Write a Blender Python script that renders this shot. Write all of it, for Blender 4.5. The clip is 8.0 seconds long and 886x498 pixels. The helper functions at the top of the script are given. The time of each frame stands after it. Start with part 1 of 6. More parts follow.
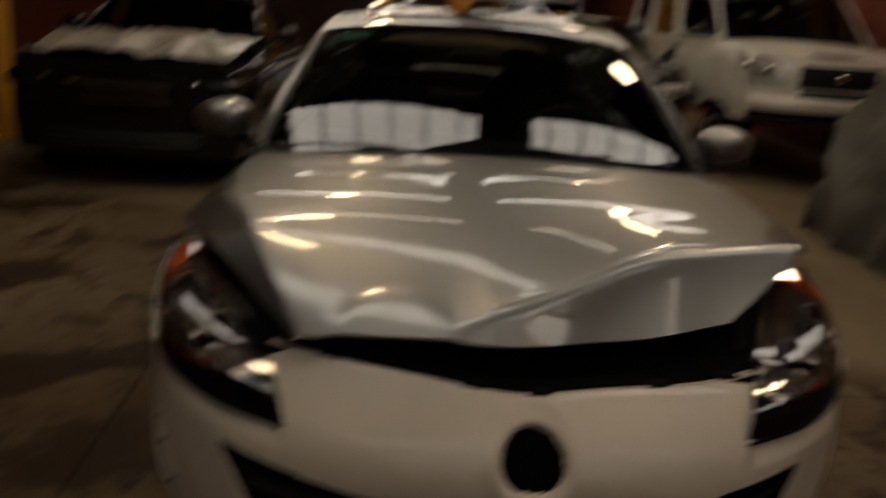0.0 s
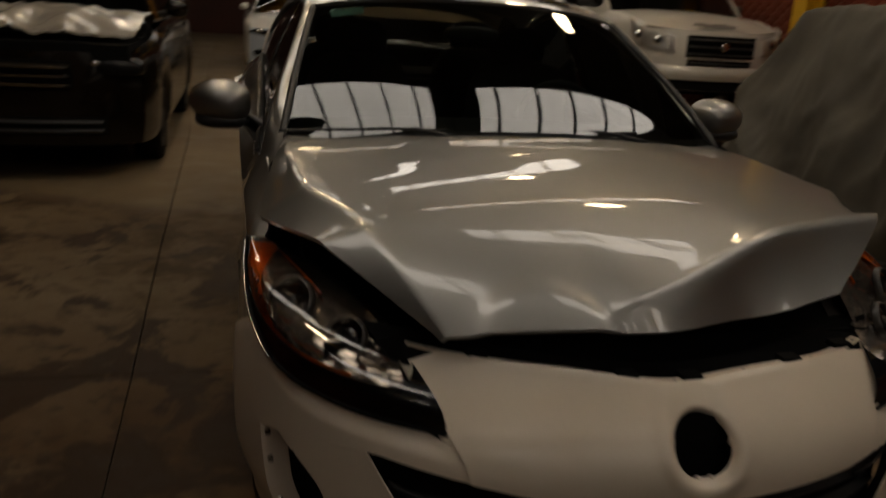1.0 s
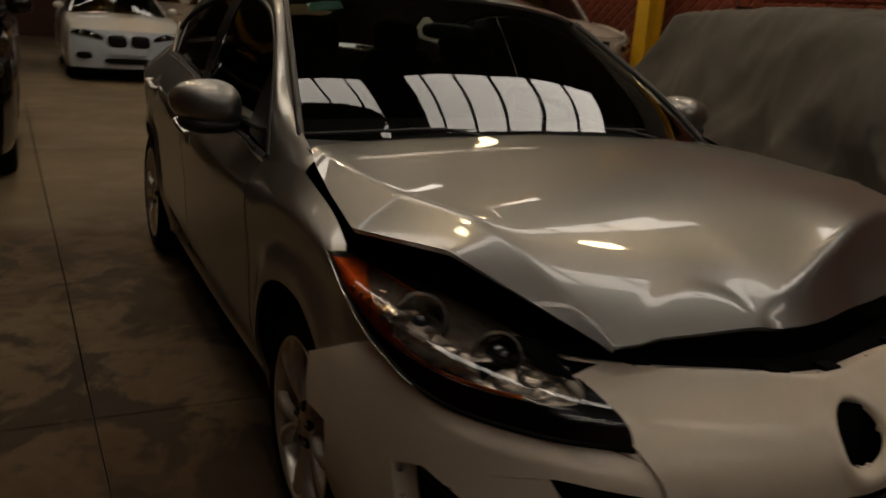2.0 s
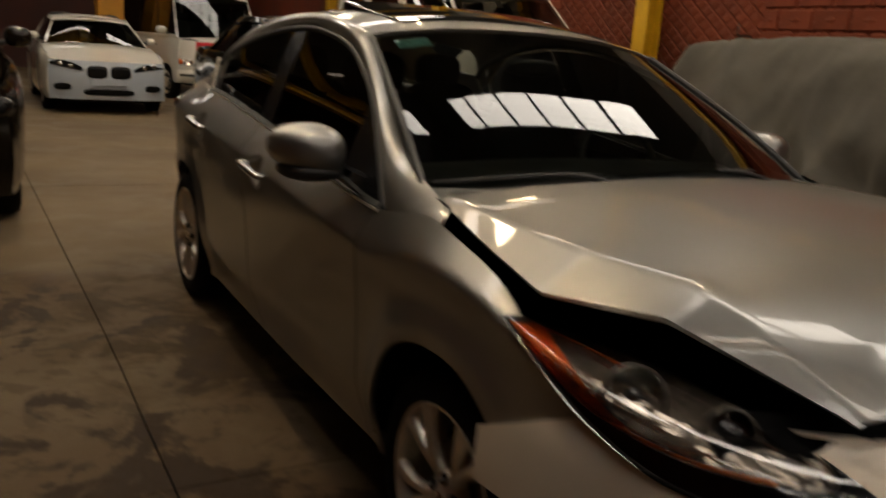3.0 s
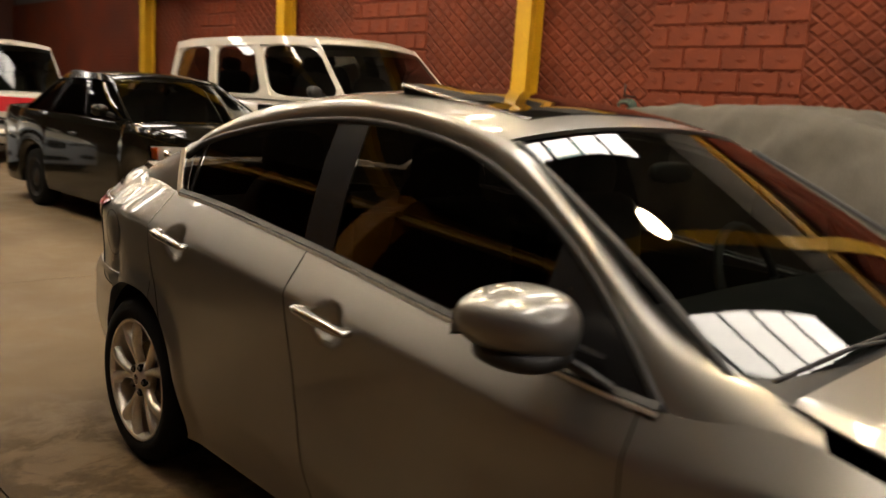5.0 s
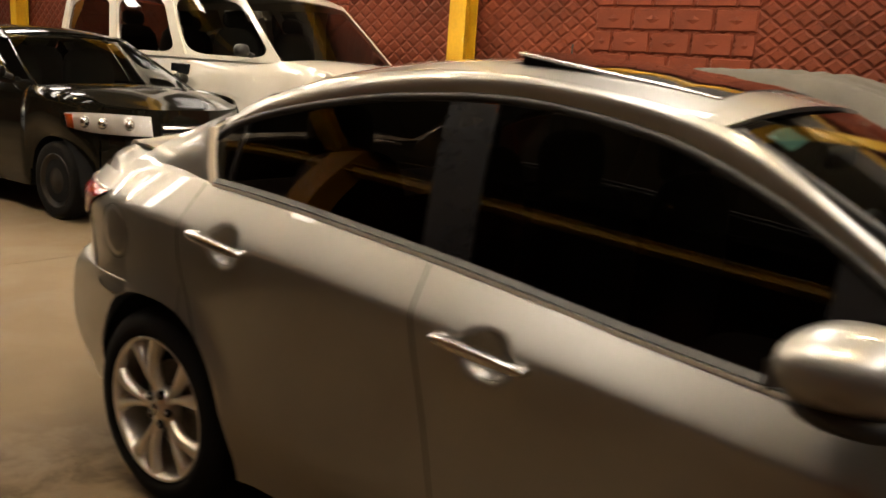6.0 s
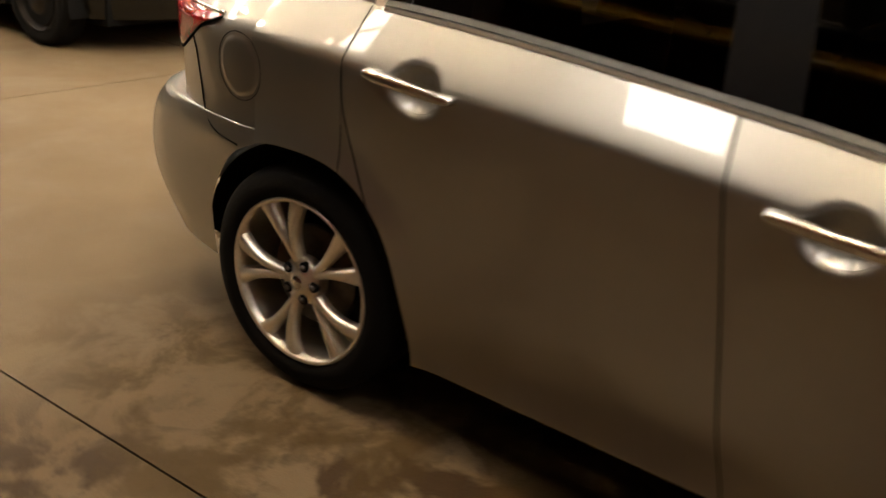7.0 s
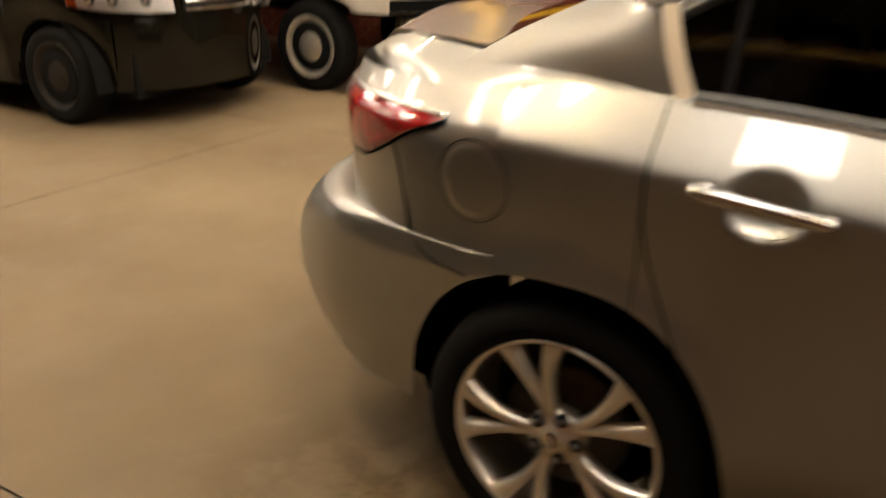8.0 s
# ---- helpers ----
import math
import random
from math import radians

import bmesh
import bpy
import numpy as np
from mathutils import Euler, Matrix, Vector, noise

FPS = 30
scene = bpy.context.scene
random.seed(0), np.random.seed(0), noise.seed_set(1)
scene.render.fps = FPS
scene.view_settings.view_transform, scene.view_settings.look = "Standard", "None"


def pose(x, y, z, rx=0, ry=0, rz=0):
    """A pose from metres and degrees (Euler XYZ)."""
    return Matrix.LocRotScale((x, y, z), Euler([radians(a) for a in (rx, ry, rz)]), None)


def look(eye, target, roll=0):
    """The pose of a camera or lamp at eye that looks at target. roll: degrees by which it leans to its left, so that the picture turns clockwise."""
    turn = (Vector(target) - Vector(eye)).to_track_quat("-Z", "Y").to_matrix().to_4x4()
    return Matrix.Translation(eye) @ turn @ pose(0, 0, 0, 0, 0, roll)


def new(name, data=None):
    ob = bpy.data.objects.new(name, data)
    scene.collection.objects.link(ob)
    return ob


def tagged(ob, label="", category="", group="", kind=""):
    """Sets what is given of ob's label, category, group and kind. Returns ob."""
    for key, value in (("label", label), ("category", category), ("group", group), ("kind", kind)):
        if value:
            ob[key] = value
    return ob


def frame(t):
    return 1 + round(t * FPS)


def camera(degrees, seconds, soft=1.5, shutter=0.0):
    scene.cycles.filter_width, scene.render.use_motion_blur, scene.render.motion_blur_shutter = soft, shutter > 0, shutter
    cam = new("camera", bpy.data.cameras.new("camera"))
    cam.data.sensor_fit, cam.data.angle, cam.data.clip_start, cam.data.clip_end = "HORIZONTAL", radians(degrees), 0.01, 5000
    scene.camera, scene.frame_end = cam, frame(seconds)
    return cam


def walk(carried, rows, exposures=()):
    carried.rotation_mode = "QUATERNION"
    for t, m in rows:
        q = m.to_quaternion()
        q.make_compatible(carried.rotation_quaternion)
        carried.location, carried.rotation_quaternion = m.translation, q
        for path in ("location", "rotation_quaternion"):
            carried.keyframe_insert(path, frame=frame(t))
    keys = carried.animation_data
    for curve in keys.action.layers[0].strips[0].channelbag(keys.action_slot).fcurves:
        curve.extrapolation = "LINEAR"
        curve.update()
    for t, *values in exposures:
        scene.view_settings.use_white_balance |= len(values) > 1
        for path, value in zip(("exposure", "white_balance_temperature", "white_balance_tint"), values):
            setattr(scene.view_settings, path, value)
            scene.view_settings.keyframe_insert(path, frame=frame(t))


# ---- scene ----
cam = camera(56.7, 8.0, 1.5, 0.75)
PATH = [
    (0, (-0.259, -2.368, 1.404), (-0.16, -0.444, 0.87), 3.8),
    (0.034, (-0.268, -2.368, 1.417), (-0.190, -0.442, 0.862), 3.9),
    (0.1, (-0.285, -2.368, 1.443), (-0.181, -0.441, 0.917), 4.0),
    (0.3, (-0.399, -2.361, 1.435), (-0.246, -0.442, 0.892), 3.9),
    (0.5, (-0.557, -2.34, 1.417), (-0.287, -0.439, 0.856), 4.3),
    (0.8, (-0.746, -2.277, 1.394), (-0.370, -0.405, 0.800), 4.1),
    (1, (-0.849, -2.207, 1.386), (-0.388, -0.348, 0.809), 3.7),
    (1.1, (-0.900, -2.163, 1.384), (-0.394, -0.309, 0.829), 3.4),
    (1.2, (-0.952, -2.115, 1.383), (-0.414, -0.273, 0.819), 3.0),
    (1.3, (-1.006, -2.067, 1.381), (-0.441, -0.254, 0.755), 2.7),
    (1.5, (-1.125, -1.989, 1.368), (-0.499, -0.211, 0.7), 2.8),
    (1.6, (-1.19, -1.963, 1.348), (-0.495, -0.2, 0.707), 3.6),
    (2.8, (-1.709, -1.593, 1.295), (-0.717, 0.074, 0.81), 3.5),
    (3, (-1.749, -1.504, 1.314), (-0.778, 0.179, 0.842), 4.1),
    (3.1, (-1.777, -1.460, 1.325), (-0.830, 0.242, 0.873), 3.6),
    (3.2, (-1.809, -1.417, 1.332), (-0.872, 0.298, 0.907), 2.8),
    (3.3, (-1.844, -1.372, 1.337), (-0.877, 0.317, 0.875), 2.1),
    (3.4, (-1.878, -1.324, 1.340), (-0.838, 0.318, 0.867), 1.8),
    (3.5, (-1.907, -1.271, 1.341), (-0.825, 0.341, 0.86), 1.6),
    (4, (-1.963, -0.942, 1.38), (-0.876, 0.685, 0.968), 0.3),
    (4.2, (-1.95, -0.803, 1.421), (-0.827, 0.818, 1.089), 2.5),
    (5.3, (-2.16, -0.049, 1.403), (-0.735, 1.301, 1.019), 2.6),
    (5.5, (-2.162, 0.124, 1.406), (-0.712, 1.44, 0.998), 2.0),
    (5.8, (-2.199, 0.360, 1.406), (-0.686, 1.596, 0.981), 3.2),
    (6, (-2.243, 0.506, 1.406), (-0.684, 1.687, 0.989), 4.1),
    (6.2, (-2.288, 0.654, 1.404), (-0.739, 1.839, 0.963), 3.9),
    (6.5, (-2.323, 0.884, 1.381), (-0.756, 2.015, 0.866), 4.5),
    (6.6, (-2.320, 0.964, 1.363), (-0.780, 2.112, 0.808), 4.5),
    (6.7, (-2.314, 1.044, 1.342), (-0.772, 2.182, 0.770), 4.8),
    (6.8, (-2.307, 1.125, 1.322), (-0.770, 2.235, 0.685), 5.1),
    (6.9, (-2.301, 1.205, 1.307), (-0.750, 2.258, 0.608), 5.5),
    (7, (-2.298, 1.285, 1.301), (-0.747, 2.263, 0.504), 5.7),
    (7.2, (-2.322, 1.441, 1.302), (-0.735, 2.377, 0.523), 4.9),
    (7.3, (-2.342, 1.520, 1.303), (-0.744, 2.426, 0.512), 4.6),
    (7.4, (-2.359, 1.599, 1.305), (-0.755, 2.520, 0.544), 3.9),
    (7.5, (-2.366, 1.682, 1.309), (-0.76, 2.616, 0.568), 3.4),
    (7.6, (-2.332, 1.767, 1.328), (-0.726, 2.72, 0.612), 3.3),
    (7.9, (-2.258, 2.015, 1.333), (-0.66, 2.962, 0.630), 1.7),
    (8, (-2.233, 2.098, 1.335), (-0.638, 3.046, 0.591), 1.2),
]
EXPOSURES = [(0.0, -0.85), (1.5, -1.0), (3.0, 0.05), (4.0, 0.6), (5.5, 1.3), (8.0, 1.6)]
walk(cam, [(t, look(eye, target, roll)) for t, eye, target, roll in PATH], EXPOSURES)

# ---- world and light ----
world = bpy.data.worlds.new("world")
scene.world = world
world.use_nodes = True
world.node_tree.nodes["Background"].inputs[0].default_value = (0.55, 0.62, 0.75, 1)
world.node_tree.nodes["Background"].inputs[1].default_value = 0.01


# ---- materials ----
def mat(name, color, rough=0.6, metal=0.0, coat=0.0, vary=0.12, scale=3.0, grain=60.0, bump=0.0, dark=None, piece=0.0, spec=0.5, emit=0.0):
    """A painted or plain surface: colour with large and fine variation, wear in the gloss, and fine relief."""
    m = bpy.data.materials.new(name)
    m.use_nodes = True
    nt = m.node_tree
    b = nt.nodes["Principled BSDF"]
    tc = nt.nodes.new("ShaderNodeTexCoord")
    big = nt.nodes.new("ShaderNodeTexNoise")
    big.inputs["Scale"].default_value = scale
    big.inputs["Detail"].default_value = 5
    fine = nt.nodes.new("ShaderNodeTexNoise")
    fine.inputs["Scale"].default_value = grain
    fine.inputs["Detail"].default_value = 3
    for n in (big, fine):
        nt.links.new(tc.outputs["Object"], n.inputs["Vector"])
    mix = nt.nodes.new("ShaderNodeMix")
    mix.data_type = "RGBA"
    d = dark or [c * (1 - 2 * vary) for c in color]
    l = [min(1, c * (1 + vary)) for c in color]
    mix.inputs[6].default_value = (*d, 1)
    mix.inputs[7].default_value = (*l, 1)
    add = nt.nodes.new("ShaderNodeMath")
    add.operation = "MULTIPLY_ADD"
    add.inputs[1].default_value = 0.35
    nt.links.new(fine.outputs["Fac"], add.inputs[0])
    nt.links.new(big.outputs["Fac"], add.inputs[2])
    rng = nt.nodes.new("ShaderNodeMapRange")
    rng.inputs[1].default_value, rng.inputs[2].default_value = 0.45, 0.9
    nt.links.new(add.outputs[0], rng.inputs[0])
    nt.links.new(rng.outputs[0], mix.inputs[0])
    last = mix.outputs[2]
    if piece:
        info = nt.nodes.new("ShaderNodeObjectInfo")
        hsv = nt.nodes.new("ShaderNodeHueSaturation")
        r2 = nt.nodes.new("ShaderNodeMapRange")
        r2.inputs[3].default_value, r2.inputs[4].default_value = 1 - piece, 1 + piece
        nt.links.new(info.outputs["Random"], r2.inputs[0])
        nt.links.new(r2.outputs[0], hsv.inputs["Value"])
        nt.links.new(last, hsv.inputs["Color"])
        last = hsv.outputs[0]
    nt.links.new(last, b.inputs["Base Color"])
    rr = nt.nodes.new("ShaderNodeMapRange")
    rr.inputs[1].default_value, rr.inputs[2].default_value = 0.3, 0.7
    wear = 0.15 if rough > 0.4 else 0.03
    rr.inputs[3].default_value, rr.inputs[4].default_value = max(0.02, rough * (1 - wear)), min(1, rough * (1 + wear))
    nt.links.new(big.outputs["Fac"], rr.inputs[0])
    nt.links.new(rr.outputs[0], b.inputs["Roughness"])
    b.inputs["Metallic"].default_value = metal
    b.inputs["Coat Weight"].default_value = coat
    b.inputs["Coat Roughness"].default_value = 0.02
    b.inputs["Specular IOR Level"].default_value = spec
    if emit:
        b.inputs["Emission Color"].default_value = (*color, 1)
        b.inputs["Emission Strength"].default_value = emit
    if bump:
        bp = nt.nodes.new("ShaderNodeBump")
        bp.inputs["Strength"].default_value = min(1, bump * 10)
        bp.inputs["Distance"].default_value = bump * 0.05
        nt.links.new(fine.outputs["Fac"], bp.inputs["Height"])
        nt.links.new(bp.outputs[0], b.inputs["Normal"])
    return m


def glass(name, tint, ior=1.6):
    """A pane: clear or tinted body with a mirror-like face."""
    m = bpy.data.materials.new(name)
    m.use_nodes = True
    nt = m.node_tree
    out = nt.nodes["Material Output"]
    nt.nodes.remove(nt.nodes["Principled BSDF"])
    tr = nt.nodes.new("ShaderNodeBsdfTransparent")
    tr.inputs[0].default_value = (*tint, 1)
    gl = nt.nodes.new("ShaderNodeBsdfGlossy")
    gl.inputs["Roughness"].default_value = 0.0
    gl.inputs["Color"].default_value = (1, 1, 1, 1)
    fr = nt.nodes.new("ShaderNodeFresnel")
    fr.inputs[0].default_value = ior
    mx = nt.nodes.new("ShaderNodeMixShader")
    nt.links.new(fr.outputs[0], mx.inputs[0])
    nt.links.new(tr.outputs[0], mx.inputs[1])
    nt.links.new(gl.outputs[0], mx.inputs[2])
    nt.links.new(mx.outputs[0], out.inputs[0])
    return m


def paint(name, color, flake=0.55, rough=0.32, coat=1.0, ior=1.7, spec=0.5):
    """Car paint: metallic base under a clear coat, with dust and faint dirt streaks."""
    m = mat(name, color, rough, flake, coat, 0.07, 1.7, 900.0, spec=spec)
    m.node_tree.nodes["Principled BSDF"].inputs["Coat IOR"].default_value = ior
    return m


def glow(name, color, strength):
    m = bpy.data.materials.new(name)
    m.use_nodes = True
    nt = m.node_tree
    b = nt.nodes["Principled BSDF"]
    b.inputs["Base Color"].default_value = (0.8, 0.8, 0.76, 1)
    tc = nt.nodes.new("ShaderNodeTexCoord")
    mp = nt.nodes.new("ShaderNodeMapping")
    mp.inputs["Scale"].default_value = (0.6, 14, 1)
    nz = nt.nodes.new("ShaderNodeTexNoise")
    nz.inputs["Scale"].default_value = 1.0
    rg = nt.nodes.new("ShaderNodeMapRange")
    rg.inputs[3].default_value, rg.inputs[4].default_value = strength * 0.75, strength * 1.2
    nt.links.new(tc.outputs["Object"], mp.inputs[0])
    nt.links.new(mp.outputs[0], nz.inputs["Vector"])
    nt.links.new(nz.outputs["Fac"], rg.inputs[0])
    nt.links.new(rg.outputs[0], b.inputs["Emission Strength"])
    b.inputs["Emission Color"].default_value = (*color, 1)
    return m


def floor_material():
    """Worn concrete: broad tone changes, oil stains with soft torn edges, fine grit, shade painted in towards low y."""
    m = bpy.data.materials.new("concrete_floor")
    m.use_nodes = True
    nt = m.node_tree
    b = nt.nodes["Principled BSDF"]
    geo = nt.nodes.new("ShaderNodeNewGeometry")

    def noise_at(scale, detail, rough=0.5, warp=0.0):
        n = nt.nodes.new("ShaderNodeTexNoise")
        n.inputs["Scale"].default_value, n.inputs["Detail"].default_value = scale, detail
        n.inputs["Roughness"].default_value, n.inputs["Distortion"].default_value = rough, warp
        nt.links.new(geo.outputs["Position"], n.inputs["Vector"])
        return n

    def ramp(src, a, b_, lo=0.0, hi=1.0):
        r = nt.nodes.new("ShaderNodeMapRange")
        r.interpolation_type = "SMOOTHSTEP"
        for i, v in enumerate((a, b_, lo, hi)):
            r.inputs[i + 1].default_value = v
        nt.links.new(src, r.inputs[0])
        return r.outputs[0]

    def blend(fac, c1, c2):
        x = nt.nodes.new("ShaderNodeMix")
        x.data_type = "RGBA"
        nt.links.new(fac, x.inputs[0])
        for k, c in ((6, c1), (7, c2)):
            if isinstance(c, tuple):
                x.inputs[k].default_value = (*c, 1)
            else:
                nt.links.new(c, x.inputs[k])
        return x.outputs[2]

    def times(a, b_):
        x = nt.nodes.new("ShaderNodeMath")
        x.operation = "MULTIPLY"
        nt.links.new(a, x.inputs[0])
        nt.links.new(b_, x.inputs[1])
        return x.outputs[0]

    broad, stain, spot, grit, film_shade = noise_at(0.55, 4), noise_at(1.9, 6, 0.62, 0.5), noise_at(8.0, 5, 0.6), noise_at(160, 3), noise_at(0.8, 5, 0.6, 0.3)
    base = blend(ramp(broad.outputs["Fac"], 0.3, 0.7), (0.128, 0.092, 0.052), (0.190, 0.142, 0.085))
    base = blend(ramp(grit.outputs["Fac"], 0.3, 0.75, 0, 0.35), base, (0.12, 0.098, 0.07))
    # a brown film and oil stains lie where cars are worked on, beside and in front of the car; the film also paints
    # shade
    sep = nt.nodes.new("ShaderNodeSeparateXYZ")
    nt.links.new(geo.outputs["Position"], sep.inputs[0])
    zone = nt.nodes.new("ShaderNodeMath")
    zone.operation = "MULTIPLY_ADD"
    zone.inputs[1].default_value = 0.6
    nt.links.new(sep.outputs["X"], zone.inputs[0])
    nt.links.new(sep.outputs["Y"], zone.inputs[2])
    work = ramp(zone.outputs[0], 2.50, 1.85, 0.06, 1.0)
    # film deepened towards low y: weaker light put into the colour
    base = blend(times(work, times(ramp(sep.outputs["Y"], 1.3, 0.3, 0.55, 1.0), ramp(film_shade.outputs["Fac"], 0.38, 0.60, 0.20, 0.95))), base, (0.066, 0.035, 0.0145))
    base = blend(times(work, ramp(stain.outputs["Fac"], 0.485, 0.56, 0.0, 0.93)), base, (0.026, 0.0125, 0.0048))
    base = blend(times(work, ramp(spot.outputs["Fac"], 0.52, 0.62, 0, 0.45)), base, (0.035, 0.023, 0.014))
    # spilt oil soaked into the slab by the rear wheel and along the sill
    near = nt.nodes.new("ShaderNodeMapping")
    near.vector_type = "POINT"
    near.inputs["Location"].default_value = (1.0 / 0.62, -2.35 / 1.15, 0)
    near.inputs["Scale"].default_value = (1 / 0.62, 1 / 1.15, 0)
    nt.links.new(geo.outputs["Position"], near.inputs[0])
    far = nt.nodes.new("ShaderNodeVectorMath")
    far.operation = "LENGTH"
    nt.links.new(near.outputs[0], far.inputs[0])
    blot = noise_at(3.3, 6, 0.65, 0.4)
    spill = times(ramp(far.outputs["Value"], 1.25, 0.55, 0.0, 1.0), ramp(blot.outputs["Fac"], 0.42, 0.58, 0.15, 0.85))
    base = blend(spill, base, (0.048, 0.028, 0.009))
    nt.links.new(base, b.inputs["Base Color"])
    nt.links.new(ramp(stain.outputs["Fac"], 0.4, 0.65, 0.72, 0.55), b.inputs["Roughness"])
    b.inputs["Specular IOR Level"].default_value = 0.14
    bp = nt.nodes.new("ShaderNodeBump")
    bp.inputs["Strength"].default_value, bp.inputs["Distance"].default_value = 0.35, 0.004
    nt.links.new(grit.outputs["Fac"], bp.inputs["Height"])
    nt.links.new(bp.outputs[0], b.inputs["Normal"])
    return m


def wall_material():
    """Red-painted stamped stucco with diagonal tooling."""
    m = mat("red_stucco", (0.160, 0.036, 0.016), 0.6, 0, 0, 0.22, 1.3, 45, spec=0.2)
    nt = m.node_tree
    b = nt.nodes["Principled BSDF"]
    geo = nt.nodes.new("ShaderNodeNewGeometry")
    ridges = []
    for turn in (38, -38):
        mp = nt.nodes.new("ShaderNodeMapping")
        mp.inputs["Rotation"].default_value = (radians(turn), 0, 0)
        wv = nt.nodes.new("ShaderNodeTexWave")
        wv.bands_direction = "Z"
        wv.wave_profile = "TRI"
        wv.inputs["Scale"].default_value = 2.6
        wv.inputs["Distortion"].default_value = 0.5
        wv.inputs["Detail Scale"].default_value = 1.5
        nt.links.new(geo.outputs["Position"], mp.inputs[0])
        nt.links.new(mp.outputs[0], wv.inputs["Vector"])
        ridges.append(wv.outputs["Fac"])
    low = nt.nodes.new("ShaderNodeMath")
    low.operation = "MINIMUM"
    nt.links.new(ridges[0], low.inputs[0])
    nt.links.new(ridges[1], low.inputs[1])
    groove = nt.nodes.new("ShaderNodeMapRange")
    groove.interpolation_type = "SMOOTHSTEP"
    groove.inputs[1].default_value, groove.inputs[2].default_value = 0.04, 0.42
    nt.links.new(low.outputs[0], groove.inputs[0])
    bp = nt.nodes.new("ShaderNodeBump")
    bp.inputs["Strength"].default_value, bp.inputs["Distance"].default_value = 0.8, 0.022
    nt.links.new(groove.outputs[0], bp.inputs["Height"])
    nt.links.new(bp.outputs[0], b.inputs["Normal"])
    return m


SILVER = paint("silver_paint", (0.296, 0.286, 0.270), 0.92, 0.39, 0.85, 1.54)
PRIMER = paint("white_paint", (0.76, 0.655, 0.52), 0.0, 0.40, 0.45, 1.5)
WHITE = paint("van_white", (0.64, 0.615, 0.55), 0.0, 0.35)
BLUEWHITE = paint("pale_blue_primer", (0.45, 0.52, 0.62), 0.0, 0.5)
DARKPAINT = paint("dark_green_paint", (0.0062, 0.0055, 0.0038), 0.0, 0.12, 0.55, 1.42, 0.1)
DARKWHEEL = mat("dark_steel_wheel", (0.03, 0.026, 0.022), 0.5, 0.6, 0, 0.25, 12, 80)
BLACKPAINT = paint("black_brown_paint", (0.008, 0.0055, 0.0035), 0.0, 0.14, 0.45, 1.45, 0.2)
GREYWRAP = mat("crumpled_silver_hood", (0.50, 0.47, 0.41), 0.33, 0.25, 1.0, 0.12, 4, 80)
PLASTIC = mat("black_plastic", (0.018, 0.018, 0.018), 0.5, 0, 0, 0.2, 8, 200, 0.02)
GLOSSBLACK = mat("gloss_black", (0.008, 0.008, 0.009), 0.25, 0, 0.05, spec=0.2)
# near-black for black parts; in gaps and hollows it paints their shade
VOID = mat("cavity_shade_black", (0.006, 0.006, 0.006), 0.9, spec=0.1)
RUBBER = mat("tyre_rubber", (0.006, 0.0055, 0.005), 0.9, 0, 0, 0.3, 9, 90, 0.05, spec=0.12)
ALLOY = mat("alloy_wheel", (0.80, 0.74, 0.64), 0.36, 0.85, 0.3, 0.1, 9, 120)
STEEL = mat("brake_steel", (0.16, 0.14, 0.12), 0.5, 0.9, 0, 0.25, 12, 80)
CHROME = mat("chrome", (0.8, 0.79, 0.77), 0.06, 1.0, 0, 0.03)
CHROMEDULL = mat("dull_chrome", (0.62, 0.6, 0.57), 0.25, 1.0, 0, 0.05)
TRAY = mat("smoked_chrome", (0.52, 0.44, 0.36), 0.20, 0.75, 0.5, 0.3, 40, 90)
BOWL = mat("dark_chrome_bowl", (0.62, 0.56, 0.48), 0.14, 1.0, 0, 0.2, 30, 90)
LAMPCASE = mat("lamp_case", (0.035, 0.028, 0.022), 0.35, 0.0, 0.2, 0.2, 12, 80)
LENSBALL = mat("projector_glass", (0.02, 0.02, 0.022), 0.03, 0, 1.0)
AMBER = mat("amber_reflector", (0.85, 0.135, 0.012), 0.25, 0.0, 0.8, 0.3, 20, 300)
REDLENS = mat("red_lens", (0.30, 0.005, 0.006), 0.15, 0, 0.6, 0.25, 14, 150)
REDPAINT = mat("red_front_panel", (0.55, 0.02, 0.03), 0.3, 0, 0.8, 0.15)
CLEAR = glass("clear_lens", (0.93, 0.93, 0.93), ior=1.6)
WSGLASS = glass("windshield_glass", (0.42, 0.46, 0.42), ior=1.55)
TINT = glass("tinted_glass", (0.10, 0.09, 0.08), ior=1.42)
TINTBG = glass("van_glass", (0.45, 0.45, 0.42))
BRIGHTTRIM = mat("satin_trim", (0.82, 0.79, 0.74), 0.3, 0.5, 0.2, 0.05)
SUNGLASS = mat("sunroof_glass", (0.006, 0.006, 0.007), 0.03, 0, 1.0, 0.05)
INTERIOR = mat("interior_black", (0.02, 0.02, 0.022), 0.8, 0, 0, 0.2, 6, 150)
SEAT = mat("dark_seat_cloth", (0.035, 0.033, 0.033), 0.9, 0, 0, 0.2, 9, 260, 0.05)
STICKER = mat("teal_sticker", (0.25, 0.5, 0.48), 0.4, 0, 0.3, 0.2, 30, 60)
STICKERTOP = mat("pale_sticker", (0.7, 0.72, 0.62), 0.4, 0, 0.3, 0.1, 30, 60)
YELLOW = mat("yellow_steel_paint", (0.62, 0.36, 0.012), 0.42, 0, 0.2, 0.12, 2.0, 30, 0.01)
ORANGE = mat("orange_column_paint", (0.55, 0.24, 0.012), 0.5, 0, 0.1, 0.15, 1.5, 30, 0.01)
REDWALL = wall_material()
BRICK = mat("red_block", (0.185, 0.043, 0.020), 0.6, 0, 0, 0.14, 3, 40, 0.03, piece=0.07, spec=0.2)
